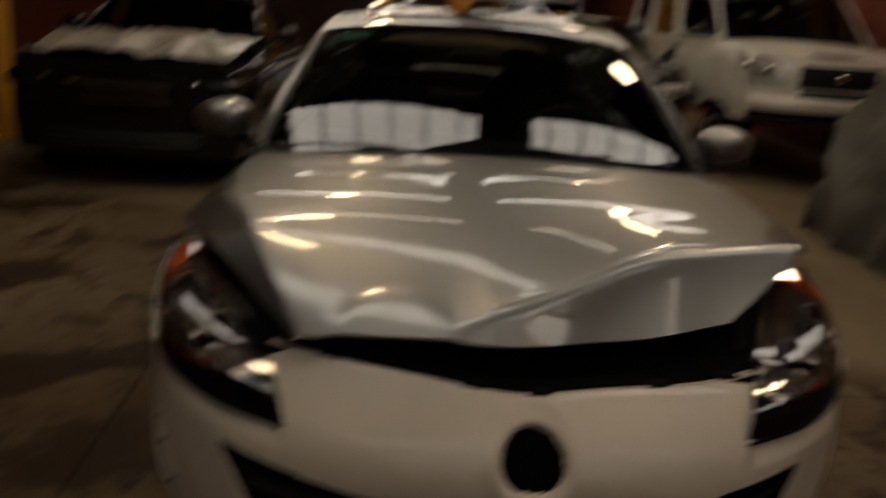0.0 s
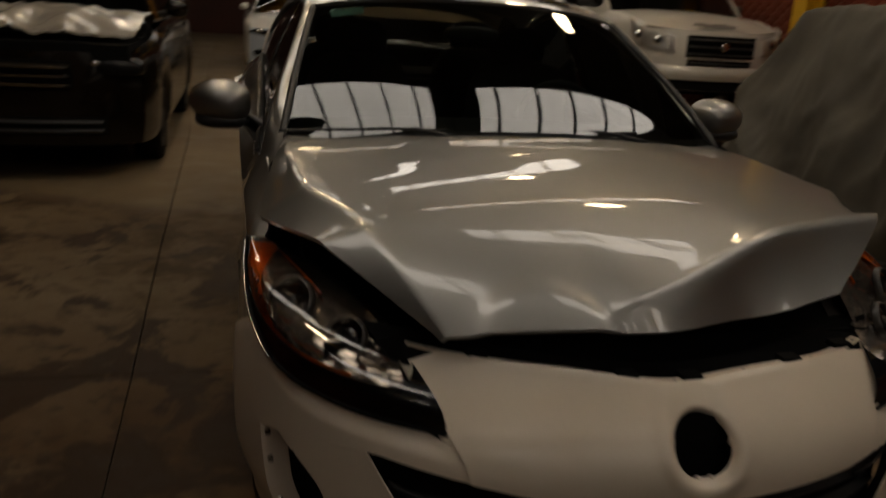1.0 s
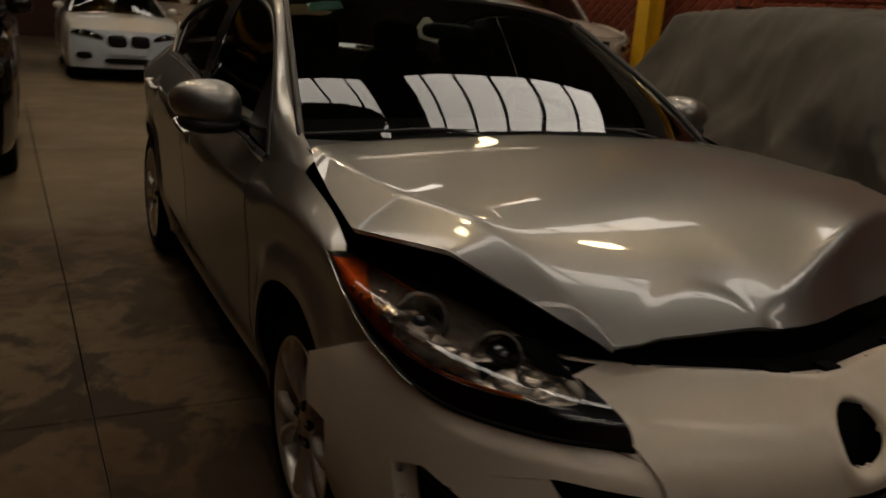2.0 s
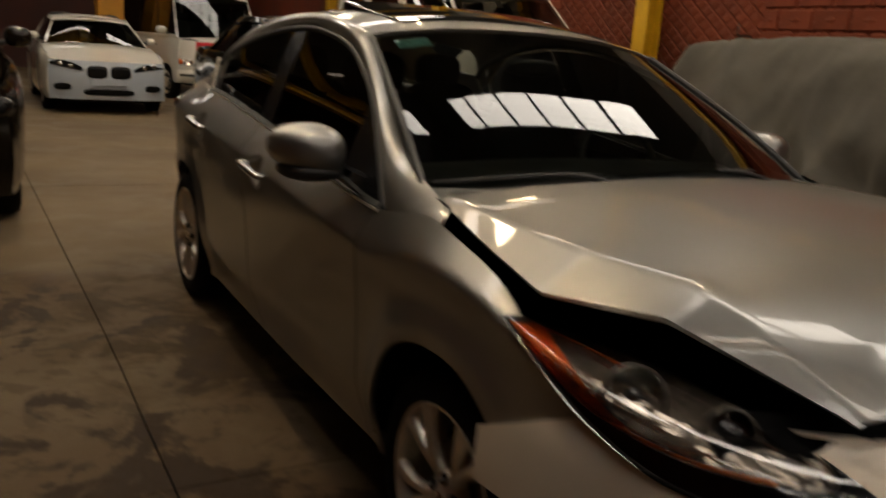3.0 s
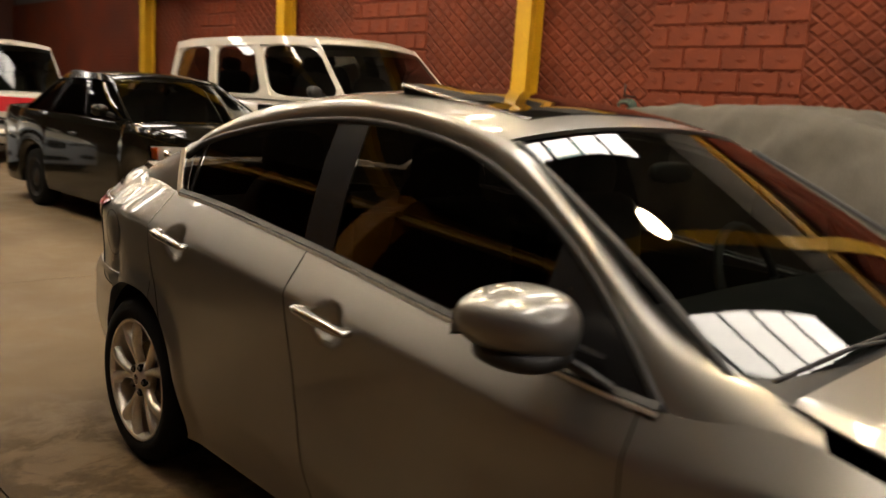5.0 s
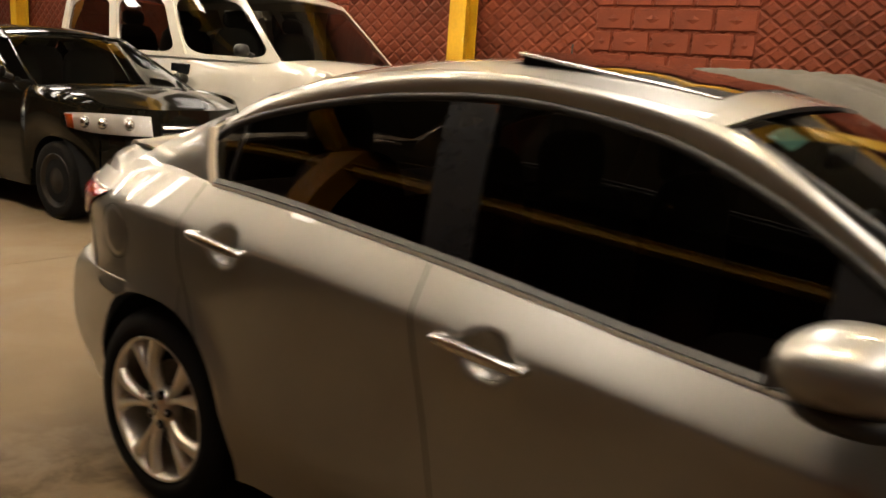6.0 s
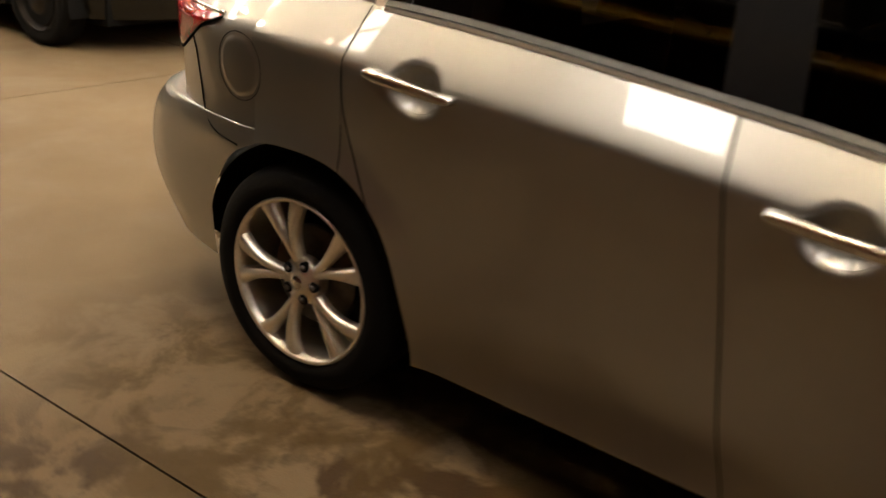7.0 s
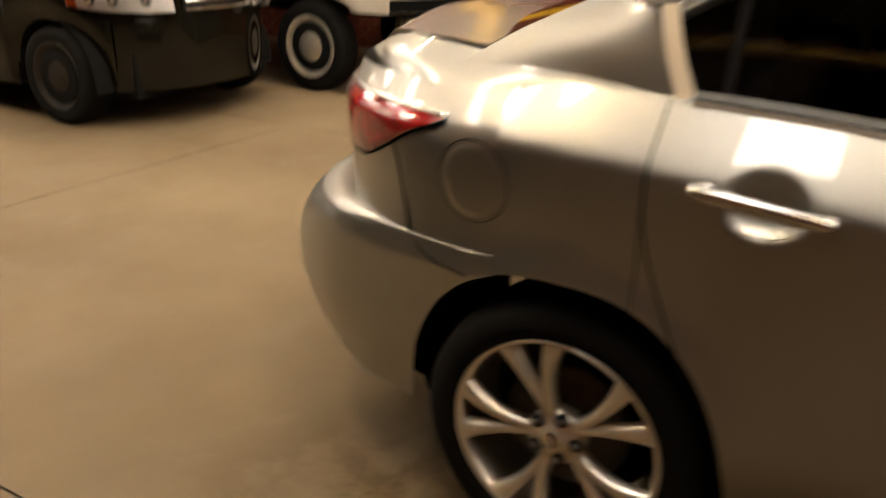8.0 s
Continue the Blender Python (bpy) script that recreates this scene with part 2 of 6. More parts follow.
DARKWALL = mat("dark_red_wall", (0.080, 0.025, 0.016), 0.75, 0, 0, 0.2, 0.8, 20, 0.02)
ROOFSHEET = mat("dark_roof_sheet", (0.05, 0.045, 0.04), 0.7, 0.2, 0, 0.2, 0.7, 20)
CLOTH = mat("grey_car_cover", (0.092, 0.085, 0.070), 0.85, 0, 0, 0.16, 2.4, 120, 0.04)
FLOOR = floor_material()
GREYSHEET = mat("grey_wall_sheet", (0.13, 0.125, 0.115), 0.6, 0.2, 0, 0.2, 0.9, 25)
SKYPANE = glow("translucent_skylight", (1.0, 0.902, 0.785), 6.0)
LAMP = glow("lamp_glow", (1.0, 0.74, 0.42), 65.0)


# ---- mesh helpers ----
def part(name, bm, material, parent=None, label="", smooth=True, solid=0.0, bevel=0.0):
    """Links a bmesh as one mesh object under a thing or a part."""
    me = bpy.data.meshes.new(name)
    bmesh.ops.recalc_face_normals(bm, faces=bm.faces) if solid == 0 else None
    bm.to_mesh(me)
    bm.free()
    if smooth:
        me.shade_smooth()
    me.materials.append(material)
    ob = new(name, me)
    if parent:
        ob.parent = parent
    if label:
        tagged(ob, label)
    if solid:
        md = ob.modifiers.new("thick", "SOLIDIFY")
        md.thickness, md.offset = solid, -1
        md = ob.modifiers.new("crisp", "EDGE_SPLIT")
        md.split_angle = radians(82)
    if bevel:
        md = ob.modifiers.new("edge", "BEVEL")
        md.width, md.segments, md.limit_method = bevel, 2, "ANGLE"
    return ob


def thing(name, m, label, category, group="", kind=""):
    ob = new(name)
    ob.matrix_world = m
    ob.empty_display_size = 0.1
    return tagged(ob, label, category, group, kind)


def cat(pts, n):
    """n points along a smooth curve through pts (Catmull-Rom, even in control steps)."""
    p = [np.array(q, float) for q in pts]
    p = [2 * p[0] - p[1]] + p + [2 * p[-1] - p[-2]]
    out = []
    for k in range(n):
        s = k / (n - 1) * (len(p) - 3)
        i = min(int(s), len(p) - 4)
        t = s - i
        a, b, c, d = p[i : i + 4]
        out.append(0.5 * (2 * b + (c - a) * t + (2 * a - 5 * b + 4 * c - d) * t * t + (3 * b - a - 3 * c + d) * t**3))
    return out


def curve(table, y):
    """Value at y of a smooth curve through (y, value) pairs."""
    ys, vs = [a for a, _ in table], [b for _, b in table]
    if y <= ys[0]:
        return vs[0]
    if y >= ys[-1]:
        return vs[-1]
    i = max(k for k in range(len(ys) - 1) if ys[k] <= y)
    h = ys[i + 1] - ys[i]
    t = (y - ys[i]) / h

    def slope(k):
        if k == 0 or k == len(ys) - 1:
            k0, k1 = max(k - 1, 0), min(k + 1, len(ys) - 1)
            return (vs[k1] - vs[k0]) / (ys[k1] - ys[k0])
        return (vs[k + 1] - vs[k - 1]) / (ys[k + 1] - ys[k - 1])

    return (2 * t**3 - 3 * t * t + 1) * vs[i] + (t**3 - 2 * t * t + t) * h * slope(i) + (3 * t * t - 2 * t**3) * vs[i + 1] + (t**3 - t * t) * h * slope(i + 1)


def sheet(fn, nu, nv, closed=False):
    """A grid of fn(u, v), u and v from 0 to 1."""
    bm = bmesh.new()
    rows = [[bm.verts.new(fn(i / (nu if closed else nu - 1), j / (nv - 1))) for i in range(nu)] for j in range(nv)]
    for j in range(nv - 1):
        for i in range(nu if closed else nu - 1):
            k = (i + 1) % nu
            bm.faces.new((rows[j][i], rows[j][k], rows[j + 1][k], rows[j + 1][i]))
    return bm


def loft(curves, nu, nv):
    """A sheet through curves, each given by a few points."""
    cs = [cat(c, nu) if len(c) > 2 else [np.array(c[0], float) + (np.array(c[1], float) - c[0]) * k / (nu - 1) for k in range(nu)] for c in curves]
    cols = [cat([c[k] for c in cs], nv) if len(cs) > 2 else [cs[0][k] + (cs[1][k] - cs[0][k]) * j / (nv - 1) for j in range(nv)] for k in range(nu)]
    bm = bmesh.new()
    vs = [[bm.verts.new(col[j]) for j in range(nv)] for col in cols]
    for i in range(nu - 1):
        for j in range(nv - 1):
            bm.faces.new((vs[i][j], vs[i + 1][j], vs[i + 1][j + 1], vs[i][j + 1]))
    return bm


def lathe(profile, n=48, axis="x"):
    """A turned body about the x axis (or z) from (radius, along) pairs."""
    bm = bmesh.new()
    rings = []
    for r, a in profile:
        ring = []
        for k in range(n):
            c, s = math.cos(2 * math.pi * k / n) * r, math.sin(2 * math.pi * k / n) * r
            ring.append(bm.verts.new((a, c, s) if axis == "x" else (c, s, a)))
        rings.append(ring)
    for p, q in zip(rings, rings[1:]):
        for k in range(n):
            bm.faces.new((p[k], p[(k + 1) % n], q[(k + 1) % n], q[k]))
    return bm


def box(bm, lo, hi, m=None):
    """Adds a box between two corners."""
    vs = [bm.verts.new((x, y, z)) for x in (lo[0], hi[0]) for y in (lo[1], hi[1]) for z in (lo[2], hi[2])]
    for f in ((0, 1, 3, 2), (4, 6, 7, 5), (0, 4, 5, 1), (2, 3, 7, 6), (0, 2, 6, 4), (1, 5, 7, 3)):
        bm.faces.new([vs[i] for i in f])
    if m:
        bmesh.ops.transform(bm, matrix=m, verts=vs)
    return bm


def boxes(*pairs):
    bm = bmesh.new()
    for lo, hi in pairs:
        box(bm, lo, hi)
    return bm


def tube(pts, r, n=8, steps=None):
    """A round bar along a smooth line."""
    line = [Vector(p) for p in (cat(pts, steps) if steps else pts)]
    bm = bmesh.new()
    rings = []
    for i, p in enumerate(line):
        d = (line[min(i + 1, len(line) - 1)] - line[max(i - 1, 0)]).normalized()
        a = d.orthogonal().normalized() if i == 0 else (rings[-1][1] - d * rings[-1][1].dot(d)).normalized()
        b = d.cross(a)
        rr = r(i / (len(line) - 1)) if callable(r) else r
        rings.append(([bm.verts.new(p + (a * math.cos(2 * math.pi * k / n) + b * math.sin(2 * math.pi * k / n)) * rr) for k in range(n)], a))
    for (p, _), (q, _) in zip(rings, rings[1:]):
        for k in range(n):
            bm.faces.new((p[k], p[(k + 1) % n], q[(k + 1) % n], q[k]))
    bm.faces.new(rings[0][0][::-1])
    bm.faces.new(rings[-1][0])
    return bm


def blob(center, size, power=2.5, nu=24, nv=14):
    """A closed rounded body (superellipsoid)."""

    def sp(c, p):
        return math.copysign(abs(c) ** (2 / p), c)

    def fn(u, v):
        a, b = u * 2 * math.pi, (v - 0.5) * math.pi * 0.9999
        return (center[0] + size[0] * sp(math.cos(b), power) * sp(math.cos(a), power), center[1] + size[1] * sp(math.cos(b), power) * sp(math.sin(a), power), center[2] + size[2] * sp(math.sin(b), power))

    return sheet(fn, nu, nv, closed=True)


def smooth01(t):
    t = max(0.0, min(1.0, t))
    return t * t * (3 - 2 * t)


def lin(table, y):
    """Value at y on straight lines through (y, value) pairs."""
    return float(np.interp(y, [a for a, _ in table], [b for _, b in table]))


# ---- the hall ----
HALL_W, HALL_E, HALL_S, HALL_N, HALL_H = -8.0, 5.30, -14.0, 25.0, 6.4
RIDGE_X, RIDGE_Z, PITCH, VALLEY_X = 0.83, 6.3, 0.45, -4.2
FRAMES_Y = (-8.95, -3.95, 1.05, 6.05, 11.05, 16.05)
PANE_ROWS = tuple(2.7 + 3.35 * k for k in range(-4, 6))

wall_e = tagged(part("wall_east", boxes(((HALL_E, HALL_S, -0.1), (HALL_E + 0.25, HALL_N, 3.4))), REDWALL, smooth=False), "red-painted wall with stamped diagonal stucco", "wall", kind="structure")
# upper wall out of view, grey so that hood and windshield reflect less red
tagged(part("wall_upper", boxes(((HALL_E + 0.03, HALL_S, 3.4), (HALL_E + 0.25, HALL_N, 4.4))), GREYSHEET, smooth=False), "unseen grey upper wall above the red wall", "wall", kind="structure")
tagged(part("wall_west", boxes(((HALL_W - 0.25, HALL_S, -0.1), (HALL_W, HALL_N, HALL_H))), REDWALL, smooth=False), "red wall across the hall", "wall", kind="structure")
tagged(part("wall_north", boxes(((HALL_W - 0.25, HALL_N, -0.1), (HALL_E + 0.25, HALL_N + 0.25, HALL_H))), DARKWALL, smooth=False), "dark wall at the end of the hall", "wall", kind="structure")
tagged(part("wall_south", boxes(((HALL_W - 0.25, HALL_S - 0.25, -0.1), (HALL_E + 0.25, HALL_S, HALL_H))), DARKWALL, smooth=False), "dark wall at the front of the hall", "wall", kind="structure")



def fall(x, y):
    """The floor dips towards the front, west of the covered car, to fit the front wheel to the camera's view."""
    return -0.055 * smooth01((2.3 - y) / 1.8) * smooth01((2.7 - x) / 0.6)


# floor: a screed with slabs laid on it, narrow joints between them
floor = tagged(part("floor", boxes(((HALL_W, HALL_S, -0.3), (HALL_E, HALL_N, -0.075))), mat("joint_dirt", (0.085, 0.062, 0.04), 0.9), smooth=False), "stained worn concrete floor in large slabs", "floor", kind="structure")


# roof: two gabled bays of dark sheet, with banks of translucent panes on both slopes of the nearer one
def roof_z(x):
    """Height of the roof's underside."""
    return RIDGE_Z - PITCH * abs(x - RIDGE_X) if x > VALLEY_X else RIDGE_Z - PITCH * abs(x - 2 * VALLEY_X + RIDGE_X)


def roof_slab(bm, x0, x1, y0, y1, lift=0.0, thick=0.1):
    """A slab of roof that follows the slope between x0 and x1."""
    vs = [bm.verts.new((x, y, roof_z(x) + lift + t)) for x in (x0, x1) for y in (y0, y1) for t in (0, thick)]
    for f in ((0, 1, 3, 2), (4, 6, 7, 5), (0, 4, 5, 1), (2, 3, 7, 6), (0, 2, 6, 4), (1, 5, 7, 3)):
        bm.faces.new([vs[i] for i in f])
    return bm


PANE_W, PANE_BAR, PANE_DEEP = 0.505, 0.045, 0.37


def skylight(y, x0, turn):
    """One bank of panes from x0 outwards: a half pane beside the ridge, then five full ones. Returns the far end."""
    ob = thing("skylight", pose(0, 0, 0), "translucent roof skylight of bright panes between dark bars", "skylight", "roof skylights", "structure")
    bars = bmesh.new()
    a = x0
    for k in range(6):
        b = a + turn * (0.27 if k == 0 else PANE_W)
        part("pane", roof_slab(bmesh.new(), *sorted((a, b)), y - PANE_DEEP, y + PANE_DEEP, 0.03, 0.015), SKYPANE, ob, smooth=False)
        a = b + turn * PANE_BAR
        roof_slab(bars, *sorted((a, b)), y - PANE_DEEP, y + PANE_DEEP)
    part("bars", bars, PLASTIC, ob, "dark glazing bars", smooth=False)
    return a


def build_roof():
    bm = bmesh.new()
    for x0, x1, start in ((VALLEY_X, RIDGE_X, 0.41), (RIDGE_X, HALL_E + 0.25, 1.26)):
        # the banks stand slightly askew, so the two slopes differ
        shift = -0.06 if start < RIDGE_X else 0.06
        turn = -1 if start < RIDGE_X else 1
        y = HALL_S
        for row in PANE_ROWS:
            roof_slab(bm, x0, x1, y, row + shift - PANE_DEEP)
            end = skylight(row + shift, start, turn)
            for a, b in ((x0, min(start, end)), (max(start, end), x1)):
                roof_slab(bm, a, b, row + shift - PANE_DEEP, row + shift + PANE_DEEP)
            y = row + shift + PANE_DEEP
        roof_slab(bm, x0, x1, y, HALL_N)
    roof_slab(bm, HALL_W - 0.25, VALLEY_X, HALL_S, HALL_N)
    tagged(part("ceiling", bm, ROOFSHEET, smooth=False), "dark gabled sheet roof with strips of skylights", "ceiling", kind="structure")


build_roof()


def i_post(x, y, h, w=0.22, material=YELLOW):
    """A steel post of I section with a base plate."""
    ob = thing("steel_post", pose(x, y, 0), "yellow painted steel post standing against the red wall", "post", "yellow posts")
    t = 0.014
    part("flange", boxes(((-w / 2, -w / 2, 0), (-w / 2 + t, w / 2, h))), material, ob, smooth=False, bevel=0.003)
    part("flange", boxes(((w / 2 - t, -w / 2, 0), (w / 2, w / 2, h))), material, ob, smooth=False, bevel=0.003)
    part("web", boxes(((-w / 2 + t, -0.006, 0), (w / 2 - t, 0.006, h))), material, ob, smooth=False)
    part("base_plate", boxes(((-w * 0.8, -w * 0.8, 0), (w * 0.8, w * 0.8, 0.016))), material, ob, smooth=False)
    return ob


def i_beam(a, b, w=0.2, material=YELLOW, label="yellow painted steel roof beam", name="steel_beam"):
    a, b = Vector(a), Vector(b)
    d = b - a
    m = Matrix.Translation(a) @ d.to_track_quat("X", "Z").to_matrix().to_4x4()
    ob = thing(name, m, label, "beam", "yellow beams")
    n, t = d.length, 0.012
    part("flange", boxes(((0, -w / 2, -w / 2), (n, w / 2, -w / 2 + t))), material, ob, smooth=False)
    part("flange", boxes(((0, -w / 2, w / 2 - t), (n, w / 2, w / 2))), material, ob, smooth=False)
    part("web", boxes(((0, -0.005, -w / 2 + t), (n, 0.005, w / 2 - t))), material, ob, smooth=False)
    return ob


for y in FRAMES_Y:
    i_post(HALL_E - 0.16, y, roof_z(HALL_E - 0.16) - 0.05)
    ridge = (RIDGE_X, y, RIDGE_Z - 0.16)
    i_beam((HALL_E - 0.05, y, roof_z(HALL_E - 0.05) - 0.16), ridge, 0.22)
    i_beam((VALLEY_X, y, roof_z(VALLEY_X) - 0.16), ridge, 0.22)
    i_beam((VALLEY_X, y, roof_z(VALLEY_X) - 0.16), (HALL_W + 0.05, y, roof_z(HALL_W) - 0.16), 0.22)
for y0, y1 in zip(FRAMES_Y, FRAMES_Y[1:]):
    i_beam((HALL_E - 0.16, y0 + 0.15, 3.3), (HALL_E - 0.16, y1 - 0.15, 3.3), 0.22, YELLOW, "yellow steel rail between posts on the wall", "wall_rail")
i_beam((VALLEY_X - 0.1, -3.95, 3.5), (VALLEY_X - 0.1, 16.05, 3.5), 0.2, YELLOW, "yellow steel rail along the row of columns", "aisle_rail")


def column(x, y, w, h, label):
    ob = thing("column", pose(x, y, 0), label, "column", "orange columns")
    part("shaft", boxes(((-w / 2, -w / 2, 0), (w / 2, w / 2, h))), ORANGE, ob, smooth=False, bevel=0.02)
    return ob


column(-4.35, 5.9, 0.34, roof_z(-4.35) - 0.02, "square orange painted column beside the dark car")
i_beam((HALL_E - 0.2, 15.4, 3.7), (0.9, 17.3, 3.7), 0.24, YELLOW, "yellow steel beam before the dark back bay")
column(0.75, 17.3, 0.5, RIDGE_Z - 0.05, "broad orange painted column beside the old van")


def ceiling_lamp(x, y):
    z = roof_z(x) - 0.45
    ob = thing("ceiling_lamp", pose(x, y, z), "round high-bay lamp hanging from the roof", "lamp", "hall lamps")
    part("housing", lathe([(0.0, 0.22), (0.09, 0.22), (0.11, 0.1), (0.24, -0.03), (0.235, -0.04)], 24, "z"), PLASTIC, ob)
    part("diffuser", lathe([(0.0, -0.05), (0.12, -0.045), (0.21, -0.03)], 24, "z"), LAMP, ob)
    part("rod", tube([(0, 0, 0.2), (0, 0, 0.45)], 0.012), PLASTIC, ob)
    return ob


for y in (1.25, 4.6, 7.95, 11.3):
    for x in (-1.2, 2.85):
        ceiling_lamp(x, y)


# ---- the silver saloon ----
ARCH_R, WHEEL_F, WHEEL_R, HUB = 0.36, 0.02, 2.64, 0.316
BELT = ((-0.7, 0.70), (-0.45, 0.735), (-0.22, 0.80), (-0.10, 0.846), (0.05, 0.880), (0.24, 0.914), (0.45, 0.888), (1.0, 0.925), (1.62, 0.992), (2.4, 1.05), (2.95, 1.03), (3.3, 1.0))
CREASE = ((-0.5, 0.685), (-0.25, 0.775), (-0.10, 0.808), (0.05, 0.822), (0.22, 0.815), (0.48, 0.785), (1.23, 0.842), (1.58, 0.868), (2.11, 0.905), (2.5, 0.928), (2.8, 0.941), (3.1, 0.95))
SHOULDER = ((-0.4, 0.03), (-0.2, 0.05), (0.0, 0.066), (0.25, 0.066), (0.45, 0.050), (1.0, 0.080), (1.6, 0.098), (2.46, 0.104), (3.0, 0.104))
WIDE = ((-0.2, 0.856), (0.5, 0.874), (1.3, 0.887), (2.2, 0.884), (2.55, 0.878), (2.9, 0.868))


def half_width(y):
    w = curve(WIDE, y)
    if y < -0.2:
        d = min(1.0, (-0.2 - y) / 0.77)
        w = 0.856 * (1 - d**2.8) ** (1 / 2.3)
    if y > 2.55:
        d = min(1.0, (y - 2.55) / 1.0)
        w = curve(WIDE, 2.55) * (1 - d**2.5) ** (1 / 2.2)
    return w


def flare(y, z):
    """The wing and the bumper's end swell round the front wheel."""
    return 0.020 * smooth01((0.74 - z) / 0.14) * smooth01((y + 0.62) / 0.3) * smooth01((0.48 - y) / 0.25)


def nose_y(x):
    return -0.2 - 0.77 * max(0.0, 1 - (abs(x) / 0.853) ** 2.3) ** (1 / 2.8)


def side_x(y, z):
    """How far the flank stands out at y along and z up."""
    zc, zb = curve(CREASE, y), curve(BELT, y)
    w = half_width(y)
    if z > zc:
        t = (z - zc) / max(zb - zc, 0.02)
        t = min(t, 1.6)
        d = 0.004 + curve(SHOULDER, y) * 1.10 * t * t / (t + 0.10)
    else:
        t = (zc - z) / (zc - 0.2)
        d = 0.004 + 0.016 * smooth01(t / 0.45) + 0.004 * smooth01((t - 0.4) / 0.4) + 0.05 * smooth01((t - 0.62) / 0.38) ** 1.4
    # flared lips round the wheels
    for yc, top in ((WHEEL_F, 0.64), (WHEEL_R, 0.685)):
        r = math.hypot(y - yc, (z - HUB) * 0.98)
        d -= 0.014 * math.exp(-(((r - ARCH_R) / 0.05) ** 2))
    # hand scoops behind the door handles
    for yc, zc2 in SCOOPS:
        r = ((y - yc) / 0.070) ** 2 + ((z - zc2) / 0.056) ** 2
        if r < 1:
            d += 0.042 * (1 - r**1.35)
    return w - d + flare(y, z)


SCOOPS = ((1.41, 0.832), (2.295, 0.903))


def arch_z(y, yc, top, r=ARCH_R, sill=0.2):
    # the rear arch reaches further back behind its wheel
    d = abs(y - yc) / (r + (0.04 if yc > 1 and y > yc else 0.0))
    return sill if d >= 1 else sill + (top - sill) * (1 - d**2.5) ** (1 / 2.3)


def panel(s, ys, zlo, zhi, nv, lean0=None, lean1=None, out=0.0):
    """A panel of the flank between a lower and an upper line; its ends may lean with height."""
    bm = bmesh.new()
    rows = []
    n = len(ys) - 1
    for i, y0 in enumerate(ys):
        col = []
        for j in range(nv):
            v = j / (nv - 1)
            y = y0
            for _ in range(3):
                z = zlo(y) + (zhi(y) - zlo(y)) * v
                y = y0 + (lean0(z) if lean0 else 0) * (1 - i / n) + (lean1(z) if lean1 else 0) * i / n
            z = zlo(y) + (zhi(y) - zlo(y)) * v
            col.append(bm.verts.new((s * (side_x(y, z) + out), y, z)))
        rows.append(col)
    for i in range(n):
        for j in range(nv - 1):
            bm.faces.new((rows[i][j], rows[i + 1][j], rows[i + 1][j + 1], rows[i][j + 1]))
    if s < 0:
        bmesh.ops.reverse_faces(bm, faces=bm.faces)
    return bm


def span(a, b, n):
    return [a + (b - a) * k / (n - 1) for k in range(n)]


def arch_span(yc, r, n, lo=-1, hi=1):
    return [yc - r * math.cos(math.pi * k / (n - 1)) for k in range(n) if lo <= -math.cos(math.pi * k / (n - 1)) <= hi]


car = thing("saloon_car", pose(0, 0, 0), "silver saloon car with crumpled hood and white front bumper", "car")


